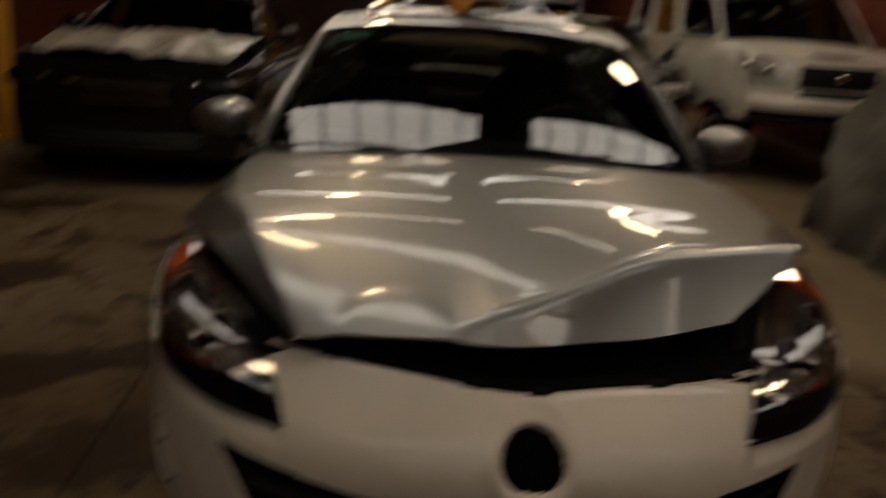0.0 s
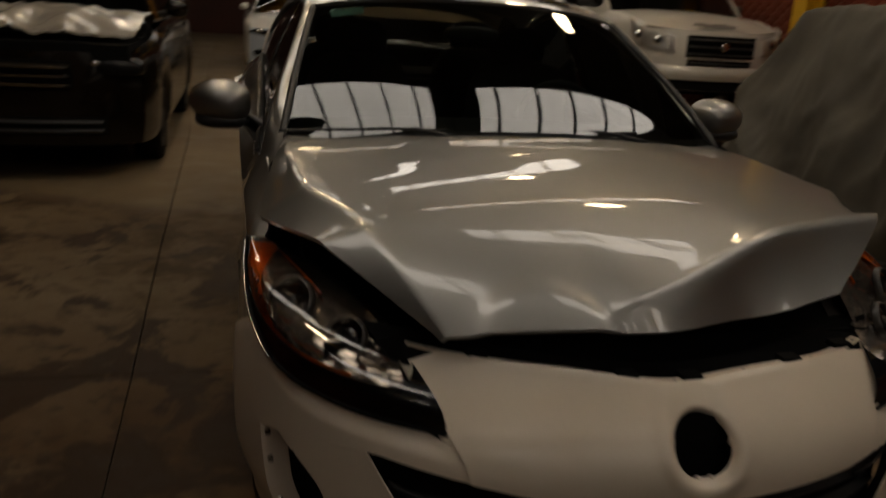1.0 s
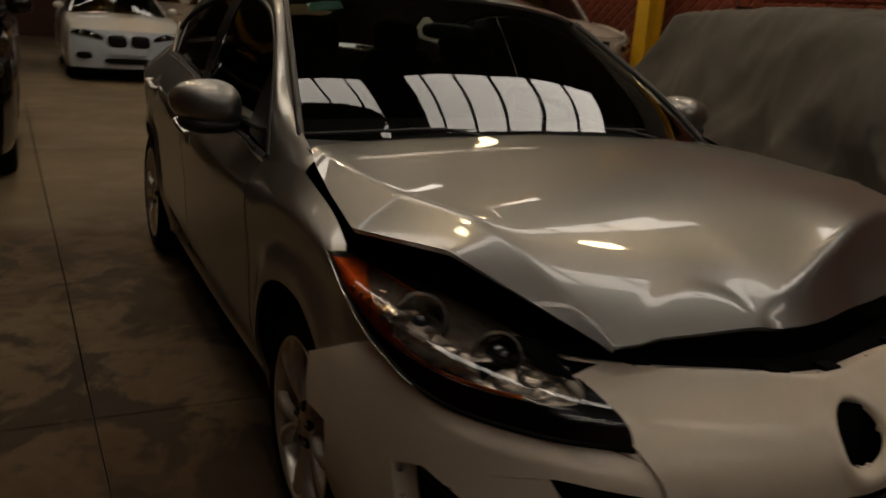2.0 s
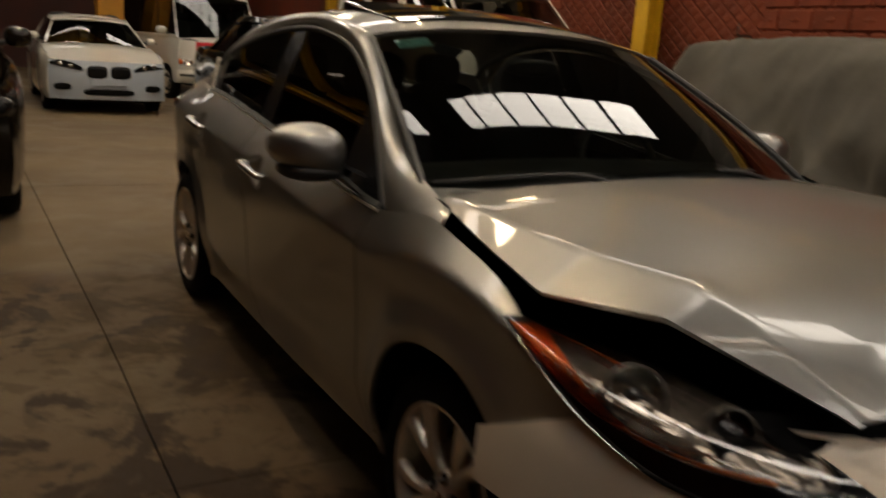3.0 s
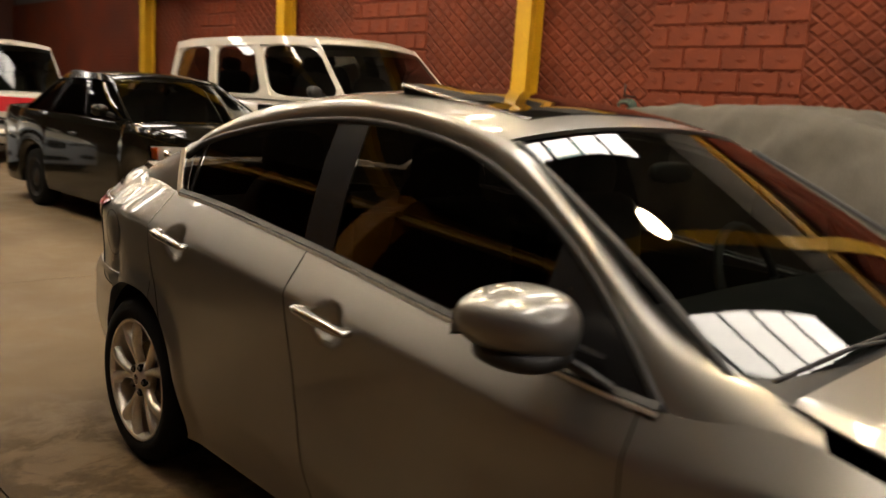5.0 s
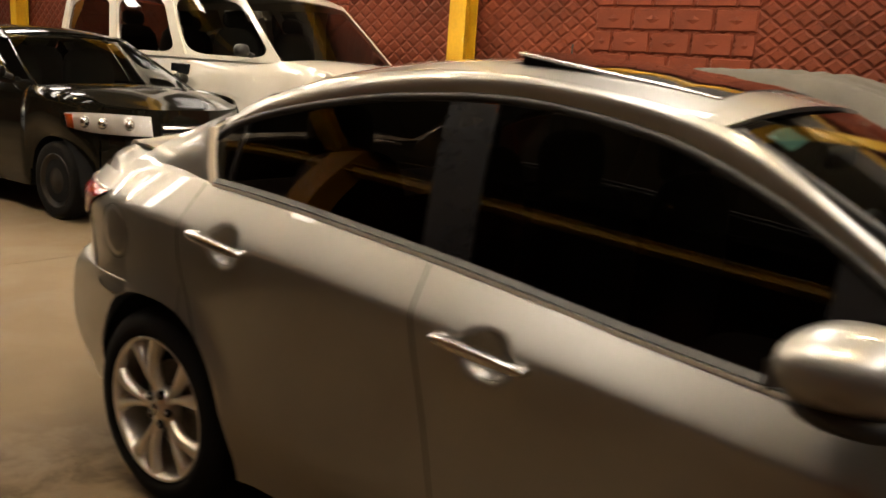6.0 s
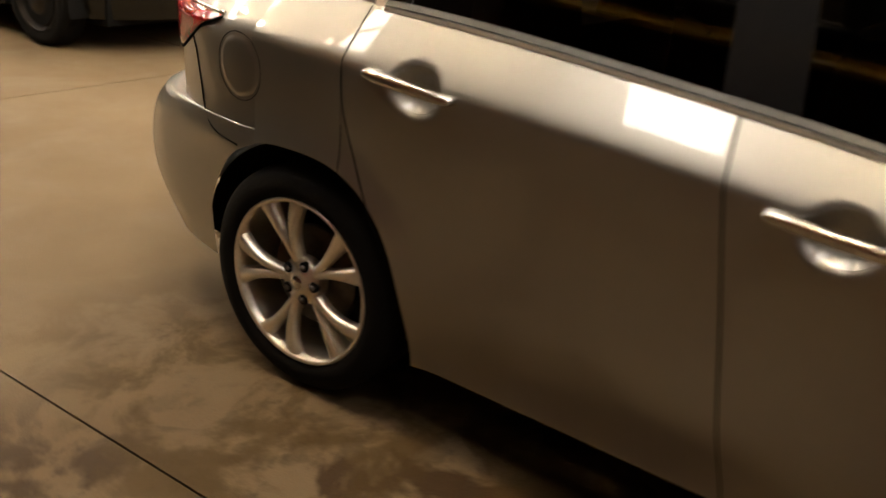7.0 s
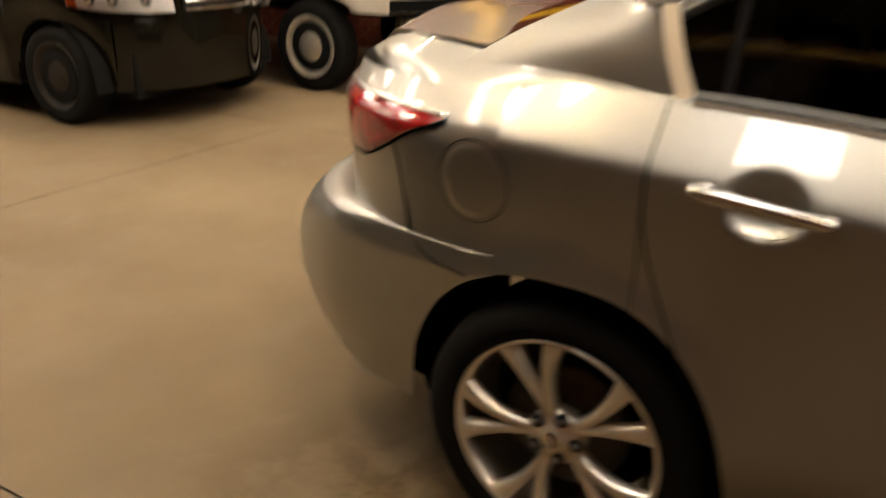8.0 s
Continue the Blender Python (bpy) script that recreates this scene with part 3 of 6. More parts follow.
def flank(s):
    zb = lambda y: curve(BELT, y)
    sill = lambda y: 0.2
    # front wing: from the bumper seam over the wheel to the front door
    seam = lambda y: 0.565 + (0.695 - 0.565) * (-0.20 - y) / 0.28
    ys = span(-0.475, -0.27, 8) + [y for y in arch_span(WHEEL_F, ARCH_R, 40) if y > -0.25] + span(0.39, 0.497, 6)
    part("front_wing", panel(s, ys, lambda y: max(arch_z(y, WHEEL_F, 0.64), seam(y) if y < -0.2 else 0), lambda y: zb(y) if y > -0.226 else min(zb(y), 0.80 - 0.42 * (-0.226 - y)), 22), SILVER, car, solid=0.012)
    # doors
    gap = lambda z: 0.075 * (z - 0.62) / 0.4
    fd = part("front_door", panel(s, span(0.5005, 1.5655, 120), sill, zb, 96, None, gap), SILVER, car, solid=0.012)

    def door_end(z):
        """Rear edge of the rear door: along the wheel arch below, the door gap above."""
        a = max(0.0, 1 - max(0.0, min(1.0, (z - 0.2) / 0.485)) ** 2.3)
        return min(2.297 + 0.20 * smooth01((z - 0.30) / 0.58), 2.64 - ARCH_R * a ** (1 / 2.5) if z < 0.66 else 9)

    bm = bmesh.new()
    rows = []
    for j in range(96):
        row = []
        for i in range(96):
            v, u = j / 95, i / 95
            z = 0.2 + 0.8 * v
            for _ in range(4):
                y = (1.5705 + gap(z)) * (1 - u) + door_end(z) * u
                z = 0.2 + (zb(y) - 0.2) * v
            row.append(bm.verts.new((s * side_x(y, z), y, z)))
        rows.append(row)
    for a, b in zip(rows, rows[1:]):
        for i in range(95):
            bm.faces.new((a[i], a[i + 1], b[i + 1], b[i]))
    if s < 0:
        bmesh.ops.reverse_faces(bm, faces=bm.faces)
    rd = part("rear_door", bm, SILVER, car, solid=0.012)
    # rear wing: between the door gap and the rear corner, over the wheel
    def door_edge(y):
        """Height of the door's rear edge at y."""
        lo, hi = 0.30, 0.88
        for _ in range(24):
            mid = (lo + hi) / 2
            lo, hi = (mid, hi) if 2.297 + 0.20 * smooth01((mid - 0.30) / 0.58) < y - 0.005 else (lo, mid)
        return lo

    bm = bmesh.new()
    rows = []
    ys = span(2.395, 2.50, 30) + span(2.503, 2.80, 34)
    for y in ys:
        lo = arch_z(y, WHEEL_R, 0.685)
        hi = max(lo + 0.004, door_edge(y)) if y < 2.502 else zb(y)
        rows.append([bm.verts.new((s * side_x(y, lo + (hi - lo) * j / 29), y, lo + (hi - lo) * j / 29)) for j in range(30)])
    for a, b in zip(rows, rows[1:]):
        if b[-1].co.z - a[-1].co.z > 0.1:
            continue
        for j in range(29):
            bm.faces.new((a[j], b[j], b[j + 1], a[j + 1]))
    if s > 0:
        bmesh.ops.reverse_faces(bm, faces=bm.faces)
    part("rear_wing", bm, SILVER, car)
    part("gap_backing", sheet(lambda u, v: (s * (0.785 - 0.02 * v), 2.42 + 0.14 * u, 0.66 + 0.34 * v), 6, 4), VOID, car)
    # seal() lays dark strips over the shut lines, painting in the shade of the gaps
    def seal(y_at, z0, z1, w=0.0045):
        part("shut_line_shade", sheet(lambda u, v: (lambda z: (lambda y: (s * (side_x(y, z) + 0.0008), y, z))(y_at(z) + w * (u - 0.5)))(z0 + (z1 - z0) * v), 3, 40), VOID, car)

    seal(lambda z: 1.568 + gap(z), 0.21, zb(1.6) - 0.004)
    seal(lambda z: 0.4987, 0.21, zb(0.5) - 0.004, 0.0035)
    seal(lambda z: 2.2995 + 0.20 * smooth01((z - 0.30) / 0.58), 0.50, zb(2.5) - 0.004, 0.004)
    # sill strip
    part("sill", sheet(lambda u, v: (s * (side_x(0.42 + 1.86 * u, 0.2) - 0.012 - 0.06 * v), 0.42 + 1.86 * u, 0.2 - 0.035 * v), 30, 4), PLASTIC, car, solid=0.01)
    # handles in shallow scoops
    for door, ya, yb, za, zz in ((fd, 1.297, 1.54, 0.834, 0.853), (rd, 2.183, 2.42, 0.905, 0.925)):
        ym, zm = SCOOPS[0] if ya < 2 else SCOOPS[1]
        x = curve(WIDE, ym) - 0.008
        h = part("door_handle", blob((s * (x + 0.028), (ya + yb) / 2, (za + zz) / 2), (0.014, (yb - ya) / 2, 0.013), 3.2), CHROMEDULL, door, "bright pull handle")
        bmesh_turn(h, (zz - za) / (yb - ya), (ya + yb) / 2)
        part("handle_post", blob((s * (x + 0.012), ya + 0.02, za), (0.022, 0.02, 0.011), 3), CHROMEDULL, door)
        part("handle_post", blob((s * (x + 0.012), yb - 0.02, zz), (0.022, 0.02, 0.011), 3), CHROMEDULL, door)

        part("scoop_lip", tube([(s * (side_x(ym + 0.064 * math.cos(a), zm + 0.05 * math.sin(a)) - 0.001), ym + 0.064 * math.cos(a), zm + 0.05 * math.sin(a)) for a in span(math.pi * 1.15, math.pi * 1.85, 15)], 0.002, 6), SILVER, door)
    return fd, rd


def bmesh_turn(ob, slope, y0):
    for v in ob.data.vertices:
        v.co.z += slope * (v.co.y - y0)


DOORS = {s: flank(s) for s in (-1, 1)}


# glasshouse lines: (y, z) of the side windows' edge, and how far out it lies
DLO_TOP = ((0.45, 0.882), (0.59, 1.015), (0.75, 1.130), (0.95, 1.230), (1.2, 1.315), (1.55, 1.361), (1.9, 1.346), (2.2, 1.297), (2.42, 1.238), (2.53, 1.18))


def glass_x(y, z):
    zb = curve(BELT, y)
    base = side_x(y, zb) - 0.012
    h = max(z - zb, 0)
    return base - 0.30 * h - 0.38 * h * h


def side_glass(s, y0, y1, lean0, lean1, n, material, name, parent, out=0.0, label="", trim=0.018):
    bm = bmesh.new()
    rows = []
    for i in range(n):
        yy = y0 + (y1 - y0) * i / (n - 1)
        col = []
        for j in range(14):
            y = yy
            for _ in range(3):
                lo, hi = curve(BELT, y) + 0.012, max(curve(DLO_TOP, y) - trim, curve(BELT, y) + 0.014)
                z = lo + (hi - lo) * j / 13
                y = yy + lean0(z) * (1 - i / (n - 1)) + lean1(z) * i / (n - 1)
            col.append(bm.verts.new((s * (glass_x(y, z) + out), y, z)))
        rows.append(col)
    for a, b in zip(rows, rows[1:]):
        for j in range(13):
            bm.faces.new((a[j], b[j], b[j + 1], a[j + 1]))
    if s > 0:
        bmesh.ops.reverse_faces(bm, faces=bm.faces)
    return part(name, bm, material, parent, label)


# edge of windshield, roof skin and rear window on one side (x, y, z)
ROOF_EDGE = [(0.748, 0.28, 0.957), (0.722, 0.50, 1.022), (0.662, 0.77, 1.185), (0.606, 1.04, 1.334), (0.575, 1.4, 1.402), (0.565, 1.75, 1.418), (0.56, 2.1, 1.392), (0.56, 2.4, 1.325), (0.60, 2.68, 1.20), (0.64, 2.95, 1.085)]


# edge of the windshield's glass on one side, from its lower corner to the roof
GLASS_EDGE = [(0.750, 0.335, 0.938), (0.708, 0.555, 1.078), (0.661, 0.785, 1.203), (0.608, 1.04, 1.330)]


def upper(s):
    edge = [(s * 0.744, 0.205, 0.937)] + [(s * x, y, z) for x, y, z in ROOF_EDGE]
    low = [(s * (side_x(y, curve(BELT, y)) - 0.003), y, curve(BELT, y) - 0.004) for y in (0.17, 0.32)] + [(s * (glass_x(y, z) + 0.004), y, z) for y, z in DLO_TOP]
    # pillar and roof side from the wing's base to the rear pillar
    e = cat(edge[:9], 90)
    l = cat(low, 90)

    def rail_fn(u, v):
        k = u * 89
        a, b = l[int(round(k))], e[int(round(k))]
        p = a + (b - a) * v
        n = np.array([s * 1.0, 0, 0.75])
        return p + n * (0.003 + 0.020 * smooth01((u - 0.04) / 0.30)) * math.sin(v * math.pi) ** 0.8

    part("roof_side", sheet(rail_fn, 90, 11), SILVER, car)
    # rear pillar down to the rear deck
    part("rear_pillar", loft([[(s * (glass_x(2.545, 1.185) + 0.004), 2.548, 1.185), (s * (glass_x(2.5, 1.12) + 0.004), 2.515, 1.11), (s * (glass_x(2.47, 1.06) + 0.004), 2.482, 1.052)], [(s * 0.66, 2.62, 1.2), (s * 0.708, 2.68, 1.115), (s * 0.736, 2.70, 1.036)], [(s * 0.585, 2.62, 1.235), (s * 0.655, 2.86, 1.12), (s * 0.716, 2.99, 1.032)]], 12, 10), SILVER, car, solid=0.01)
    c3 = lambda u, z: (s * side_x(2.80, z) * math.cos(u * math.pi / 2) ** (2 / 3.4), 2.80 + 0.62 * math.sin(u * math.pi / 2), z)
    part("rear_shoulder", loft([[(s * (side_x(y, z) - 0.006), y, z) for y, z in ((2.47, 1.03), (2.64, 1.028), (2.79, 1.02))] + [(lambda p: (p[0] - s * 0.006, p[1] - 0.004, p[2]))(c3(u, z)) for u, z in ((0.14, 1.002), (0.28, 1.012), (0.45, 1.015), (0.7, 1.015))], [(s * side_x(2.47, 1.045), 2.47, 1.046), (s * side_x(2.64, 1.045), 2.64, 1.044), (s * side_x(2.79, 1.035), 2.79, 1.036), c3(0.14, 1.018), c3(0.28, 1.03), c3(0.45, 1.033), c3(0.7, 1.033)], [(s * 0.752, 2.48, 1.058), (s * 0.752, 2.65, 1.058), (s * 0.742, 2.80, 1.055), (s * 0.725, 2.95, 1.05), (s * 0.69, 3.10, 1.055), (s * 0.57, 3.26, 1.06), (s * 0.33, 3.35, 1.065)], [(s * 0.728, 2.5, 1.070), (s * 0.718, 2.66, 1.076), (s * 0.696, 2.82, 1.08), (s * 0.665, 2.98, 1.085), (s * 0.61, 3.12, 1.09), (s * 0.49, 3.24, 1.092), (s * 0.28, 3.31, 1.095)]], 40, 14), SILVER, car)
    # bright trim at the window's rear edge, and the belt line strip
    part("window_trim", loft([[(s * (glass_x(2.545, 1.185) + 0.012), 2.52, 1.205), (s * (glass_x(2.5, 1.12) + 0.012), 2.49, 1.12), (s * (glass_x(2.47, 1.06) + 0.012), 2.455, 1.05)], [(s * (glass_x(2.57, 1.185) + 0.012), 2.55, 1.20), (s * (glass_x(2.53, 1.12) + 0.012), 2.522, 1.115), (s * (glass_x(2.5, 1.06) + 0.012), 2.49, 1.045)]], 10, 3), PRIMER, car, "pale window end trim", solid=0.006)
    part("belt_strip", sheet(lambda u, v: (s * (side_x(0.46 + 2.0 * u, curve(BELT, 0.46 + 2.0 * u)) + 0.006 - 0.012 * v), 0.46 + 2.0 * u, curve(BELT, 0.46 + 2.0 * u) - 0.001 + 0.012 * v), 40, 3), PLASTIC, car, "black window seal", solid=0.006)
    part("belt_chrome", sheet(lambda u, v: (s * (side_x(0.46 + 2.0 * u, curve(BELT, 0.46 + 2.0 * u)) + 0.009), 0.46 + 2.0 * u, curve(BELT, 0.46 + 2.0 * u) - 0.009 + 0.008 * v), 40, 2), BRIGHTTRIM, car, "bright strip under the windows", solid=0.003)
    fd, rd = DOORS[s]
    zero = lambda z: 0.0
    bl = lambda z: 0.06 * (z - 1.0) / 0.37
    side_glass(s, 0.80, 1.54, lambda z: 0.0, bl, 24, TINT, "window", fd, label="dark tinted window")
    # fixed front corner of the window opening carries the mirror
    side_glass(s, 0.455, 0.80, zero, zero, 14, GLOSSBLACK, "window_corner", fd, out=0.001, label="black mirror corner")
    side_glass(s, 1.54, 1.68, bl, bl, 4, GLOSSBLACK, "pillar_cover", fd, out=0.004, label="gloss black pillar cover")
    side_glass(s, 1.68, 2.40, bl, zero, 20, TINT, "window", rd, label="dark tinted window")
    side_glass(s, 2.40, 2.416, zero, zero, 2, GLOSSBLACK, "window_bar", rd, out=0.005)
    side_glass(s, 2.416, 2.53, zero, lambda z: -0.04 * (1.19 - z) / 0.14, 8, TINT, "quarter_window", rd)
    part("window_seal", tube([(s * (glass_x(y, z) + 0.004), y, z - 0.006) for y, z in DLO_TOP], 0.012, 6, 60), PLASTIC, fd, "black window rubber")


for s in (-1, 1):
    upper(s)


def top_skin():
    e = cat(ROOF_EDGE, 100)
    pane = cat(GLASS_EDGE, 34)

    def surf(k0, k1, dz, dy, n, m):
        """Skin between the two edges from edge step k0 to k1; dz and dy give the crown in the middle."""

        def fn(u, v):
            k = k0 + (k1 - k0) * v
            p = e[int(round(k))]
            t = 2 * u - 1
            c = 1 - abs(t) ** 2.6
            f = v
            return (p[0] * t, p[1] + (dy[0] + (dy[1] - dy[0]) * f) * c, p[2] + (dz[0] + (dz[1] - dz[0]) * f) * c)

        return sheet(fn, n, m)

    def screen(u, v):
        p, t = pane[int(round(v * 33))], 2 * u - 1
        c = 1 - abs(t) ** 2.3
        return (p[0] * t, p[1] - (0.095 - 0.045 * v) * c, p[2] + (0.046 + 0.004 * v + 0.024 * (1 - v) ** 4) * c)

    part("windshield", sheet(screen, 48, 34), WSGLASS, car, "greenish windshield with a black border")
    part("roof", surf(34, 77, (0.05, 0.05), (-0.05, 0.05), 40, 44), SILVER, car, solid=0.012)
    part("rear_window", surf(78, 97, (0.05, 0.03), (0.05, 0.10), 24, 20), TINT, car)
    # black border on the glass
    part("windshield_border", tube([(p[0], p[1], p[2] + 0.004) for p in pane], 0.012, 6), PLASTIC, car)
    part("windshield_border", tube([(-p[0], p[1], p[2] + 0.004) for p in pane], 0.012, 6), PLASTIC, car)
    # glass sunroof panel with its raised wind deflector
    def roof_z(x, y):
        k = min(range(34, 78), key=lambda i: abs(e[i][1] - y))
        p = e[k]
        return p[2] + 0.054 * (1 - abs(x / p[0]) ** 2.2)

    def lid(x, v, up=0.0):
        y = 1.14 + 0.52 * v
        return (x, y, max(roof_z(x, y) + 0.010, roof_z(x, 1.14) + 0.012 + (1.462 + 0.012 * (1 - (x / 0.45) ** 2) - roof_z(x, 1.14)) * v) + up)

    part("sunroof", sheet(lambda u, v: lid(-0.45 + 0.90 * u, v), 20, 12), SUNGLASS, car, "dark glass sunroof tilted open", solid=0.010)
    part("sunroof_well", sheet(lambda u, v: (-0.45 + 0.90 * u, 1.13 + 0.56 * v, roof_z(-0.45 + 0.90 * u, 1.13 + 0.56 * v) + 0.003), 16, 10), VOID, car)
    for sx in (-1, 1):
        part("sunroof_edge", tube([lid(sx * 0.454, v, -0.004) for v in (0, 0.25, 0.5, 0.75, 1.0)], 0.005, 6, 20), CHROMEDULL, car, "bright edge of the sunroof")
        part("sunroof_skirt", sheet(lambda u, v: (lambda p, q: (p[0], p[1], p[2] + (roof_z(p[0], p[1]) - p[2]) * v))(lid(sx * 0.445, u, -0.006), 0), 16, 3), VOID, car)
    ws = lambda x, y: (x, y, 0)
    # stickers inside the glass at its upper corner
    k = e[31]
    for name_, mt, x0, w_, h_, d in (("sticker", STICKER, -0.545, 0.12, 0.045, 0.025), ("sticker_top", STICKERTOP, -0.535, 0.085, 0.03, 0.045)):
        part(name_, sheet(lambda u, v: (x0 + w_ * u, 0.93 + d + h_ * v, 1.303 + 0.55 * (d + h_ * v) + 0.04 * u * w_ * 4 - 0.012), 4, 4), mt, car, "small printed sticker on the glass", solid=0.001)
    part("trunk_lid", loft([[(-0.62, 2.95, 1.085), (0, 3.05, 1.115), (0.62, 2.95, 1.085)], [(-0.58, 3.14, 1.09), (0, 3.25, 1.105), (0.58, 3.14, 1.09)], [(-0.54, 3.27, 1.07), (0, 3.40, 1.09), (0.54, 3.27, 1.07)], [(-0.54, 3.30, 0.85), (0, 3.43, 0.85), (0.54, 3.30, 0.85)]], 24, 16), SILVER, car, solid=0.012)


top_skin()


# ---- hood, crumpled at its far front corner ----
HOOD_W = ((-0.74, 0.472), (-0.72, 0.488), (-0.496, 0.698), (-0.282, 0.818), (-0.08, 0.798), (0.12, 0.770), (0.25, 0.744))
HOOD_C = ((-0.80, 0.70), (-0.74, 0.757), (-0.60, 0.848), (-0.44, 0.912), (-0.27, 0.944), (-0.10, 0.963), (0.08, 0.978), (0.25, 0.985))
HOOD_K = ((-0.80, 0.69), (-0.74, 0.742), (-0.60, 0.842), (-0.484, 0.903), (-0.31, 0.932), (-0.11, 0.940), (0.16, 0.947), (0.25, 0.948))
HOOD_E = ((-0.74, 0.735), (-0.72, 0.747), (-0.496, 0.867), (-0.282, 0.864), (-0.08, 0.892), (0.12, 0.922), (0.25, 0.941))
HOOD_T = ((-0.74, 0.985), (-0.60, 0.91), (-0.48, 0.864), (-0.31, 0.872), (-0.11, 0.91), (0.16, 0.97), (0.25, 0.98))
FOLD_Y = ((-0.20, -0.72), (-0.075, -0.705), (0.12, -0.645), (0.308, -0.588), (0.48, -0.545), (0.66, -0.51))
FOLD_Z = ((-0.20, 0.775), (-0.075, 0.805), (0.12, 0.86), (0.308, 0.915), (0.48, 0.925), (0.66, 0.932))


def hood_z(t, y):
    """Height of the undamaged hood at t of its half width: nearly flat between two pressed creases, falling off outside them."""
    zc, zk, ze = curve(HOOD_C, y), curve(HOOD_K, y), lin(HOOD_E, y)
    a, k = abs(t), curve(HOOD_T, y)
    if a < k:
        return zk + (zc - zk) * (1 - (a / k) ** 2)
    return zk + (ze - zk) * (a - k) / (1 - k)


def hood_point(u, v):
    """u across from the camera side, v from the windshield to the nose."""
    y = 0.25 - 0.99 * v
    k = curve(HOOD_T, y)
    t = 2 * u - 1
    # rows of points run along the two creases
    t = math.copysign(abs(t) / 0.84 * k if abs(t) <= 0.84 else k + (abs(t) - 0.84) / 0.16 * (1 - k), t)
    w = lin(HOOD_W, y)
    x = t * w
    z = hood_z(t, y)
    # crash damage: a sharp fold rises towards the far corner; in front of it the sheet falls away and is pushed back
    f = smooth01((x + 0.17) / 0.12)
    yr = curve(FOLD_Y, x)
    lift = curve(FOLD_Z, x) - hood_z(t, yr)
    if y < yr:
        q = min(1.0, (yr - y) / (yr + 0.74))
        zr = hood_z(t, yr) + lift
        zf = 0.757 + 0.042 * smooth01((x - 0.22) / 0.33)
        zz = zr + (zf - zr) * q**0.92 - 0.010 * math.sin(q * math.pi) * smooth01((x - 0.02) / 0.2)
        z += (zz - z) * f
        y += f * 0.06 * q * smooth01((x + 0.05) / 0.3)
    else:
        z += f * lift * (0.62 * math.exp(-(y - yr) / 0.05) + 0.38 * math.exp(-(((y - yr) / 0.17) ** 2)))
    # shallow arched buckle left in the other half, and a small kink where the crease was bent
    r = math.hypot((x + 0.265) / 0.165, (y + 0.76) / 0.14)
    z += 0.008 * smooth01((1.0 - r) / 0.34) * (1 - f)
    z += 0.005 * math.exp(-(((t + 0.84) / 0.06) ** 2) - ((y + 0.46) / 0.05) ** 2)
    # cowl edge and nose bow in the middle
    y += -0.03 * (1 - t * t) * (1 - v) - 0.045 * (1 - abs(t) ** 2) * smooth01((v - 0.66) / 0.34)
    return (x, y, z)


part("hood", sheet(hood_point, 126, 100), SILVER, car, "crumpled silver hood standing proud of its gaps", solid=0.014)
# engine bay under the open gaps: a near-black box, its shade put into the colour
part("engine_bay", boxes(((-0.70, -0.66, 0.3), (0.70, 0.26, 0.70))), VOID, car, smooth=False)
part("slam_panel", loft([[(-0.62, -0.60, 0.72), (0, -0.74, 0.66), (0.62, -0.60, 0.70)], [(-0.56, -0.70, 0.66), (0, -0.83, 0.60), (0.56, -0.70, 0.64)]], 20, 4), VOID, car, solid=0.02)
part("cowl", sheet(lambda u, v: (lambda t: (t * 0.755, 0.18 + (0.06 + 0.20 * abs(t) ** 2.3) * v + 0.03 * t * t, 0.945 + 0.022 * v + 0.022 * (1 - t * t)))(2 * u - 1), 28, 6), PLASTIC, car, "black plastic cowl under the wipers", solid=0.02)


def wiper(x0, y0, x1, y1, lift):
    base = (x0, y0, 0.985)
    tip = (x1, y1, 0.992 + lift)
    ob = part("wiper", tube([base, ((x0 + x1) / 2, (y0 + y1) / 2 - 0.01, 1.002 + lift / 2), tip], lambda t: 0.008 - 0.004 * t, 8, 16), PLASTIC, car, "black wiper arm")
    part("blade", tube([(x1 - 0.30, y1 + 0.012, 0.975 + lift), (x1, y1, 0.99 + lift), (x1 + 0.24, y1 - 0.008, 0.993 + lift)], 0.005, 6, 16), PLASTIC, ob)


wiper(-0.22, 0.22, -0.46, 0.27, 0.012)
wiper(0.42, 0.24, 0.16, 0.29, 0.016)


# ---- front bumper ----
EMB = (0.02, 0.574, 0.066, 0.056)


def nose(x, z):
    setback = 0.19 * smooth01((z - 0.47) / 0.28) ** 1.8
    under = 0.05 * smooth01((0.40 - z) / 0.2)
    return nose_y(x) + setback + under


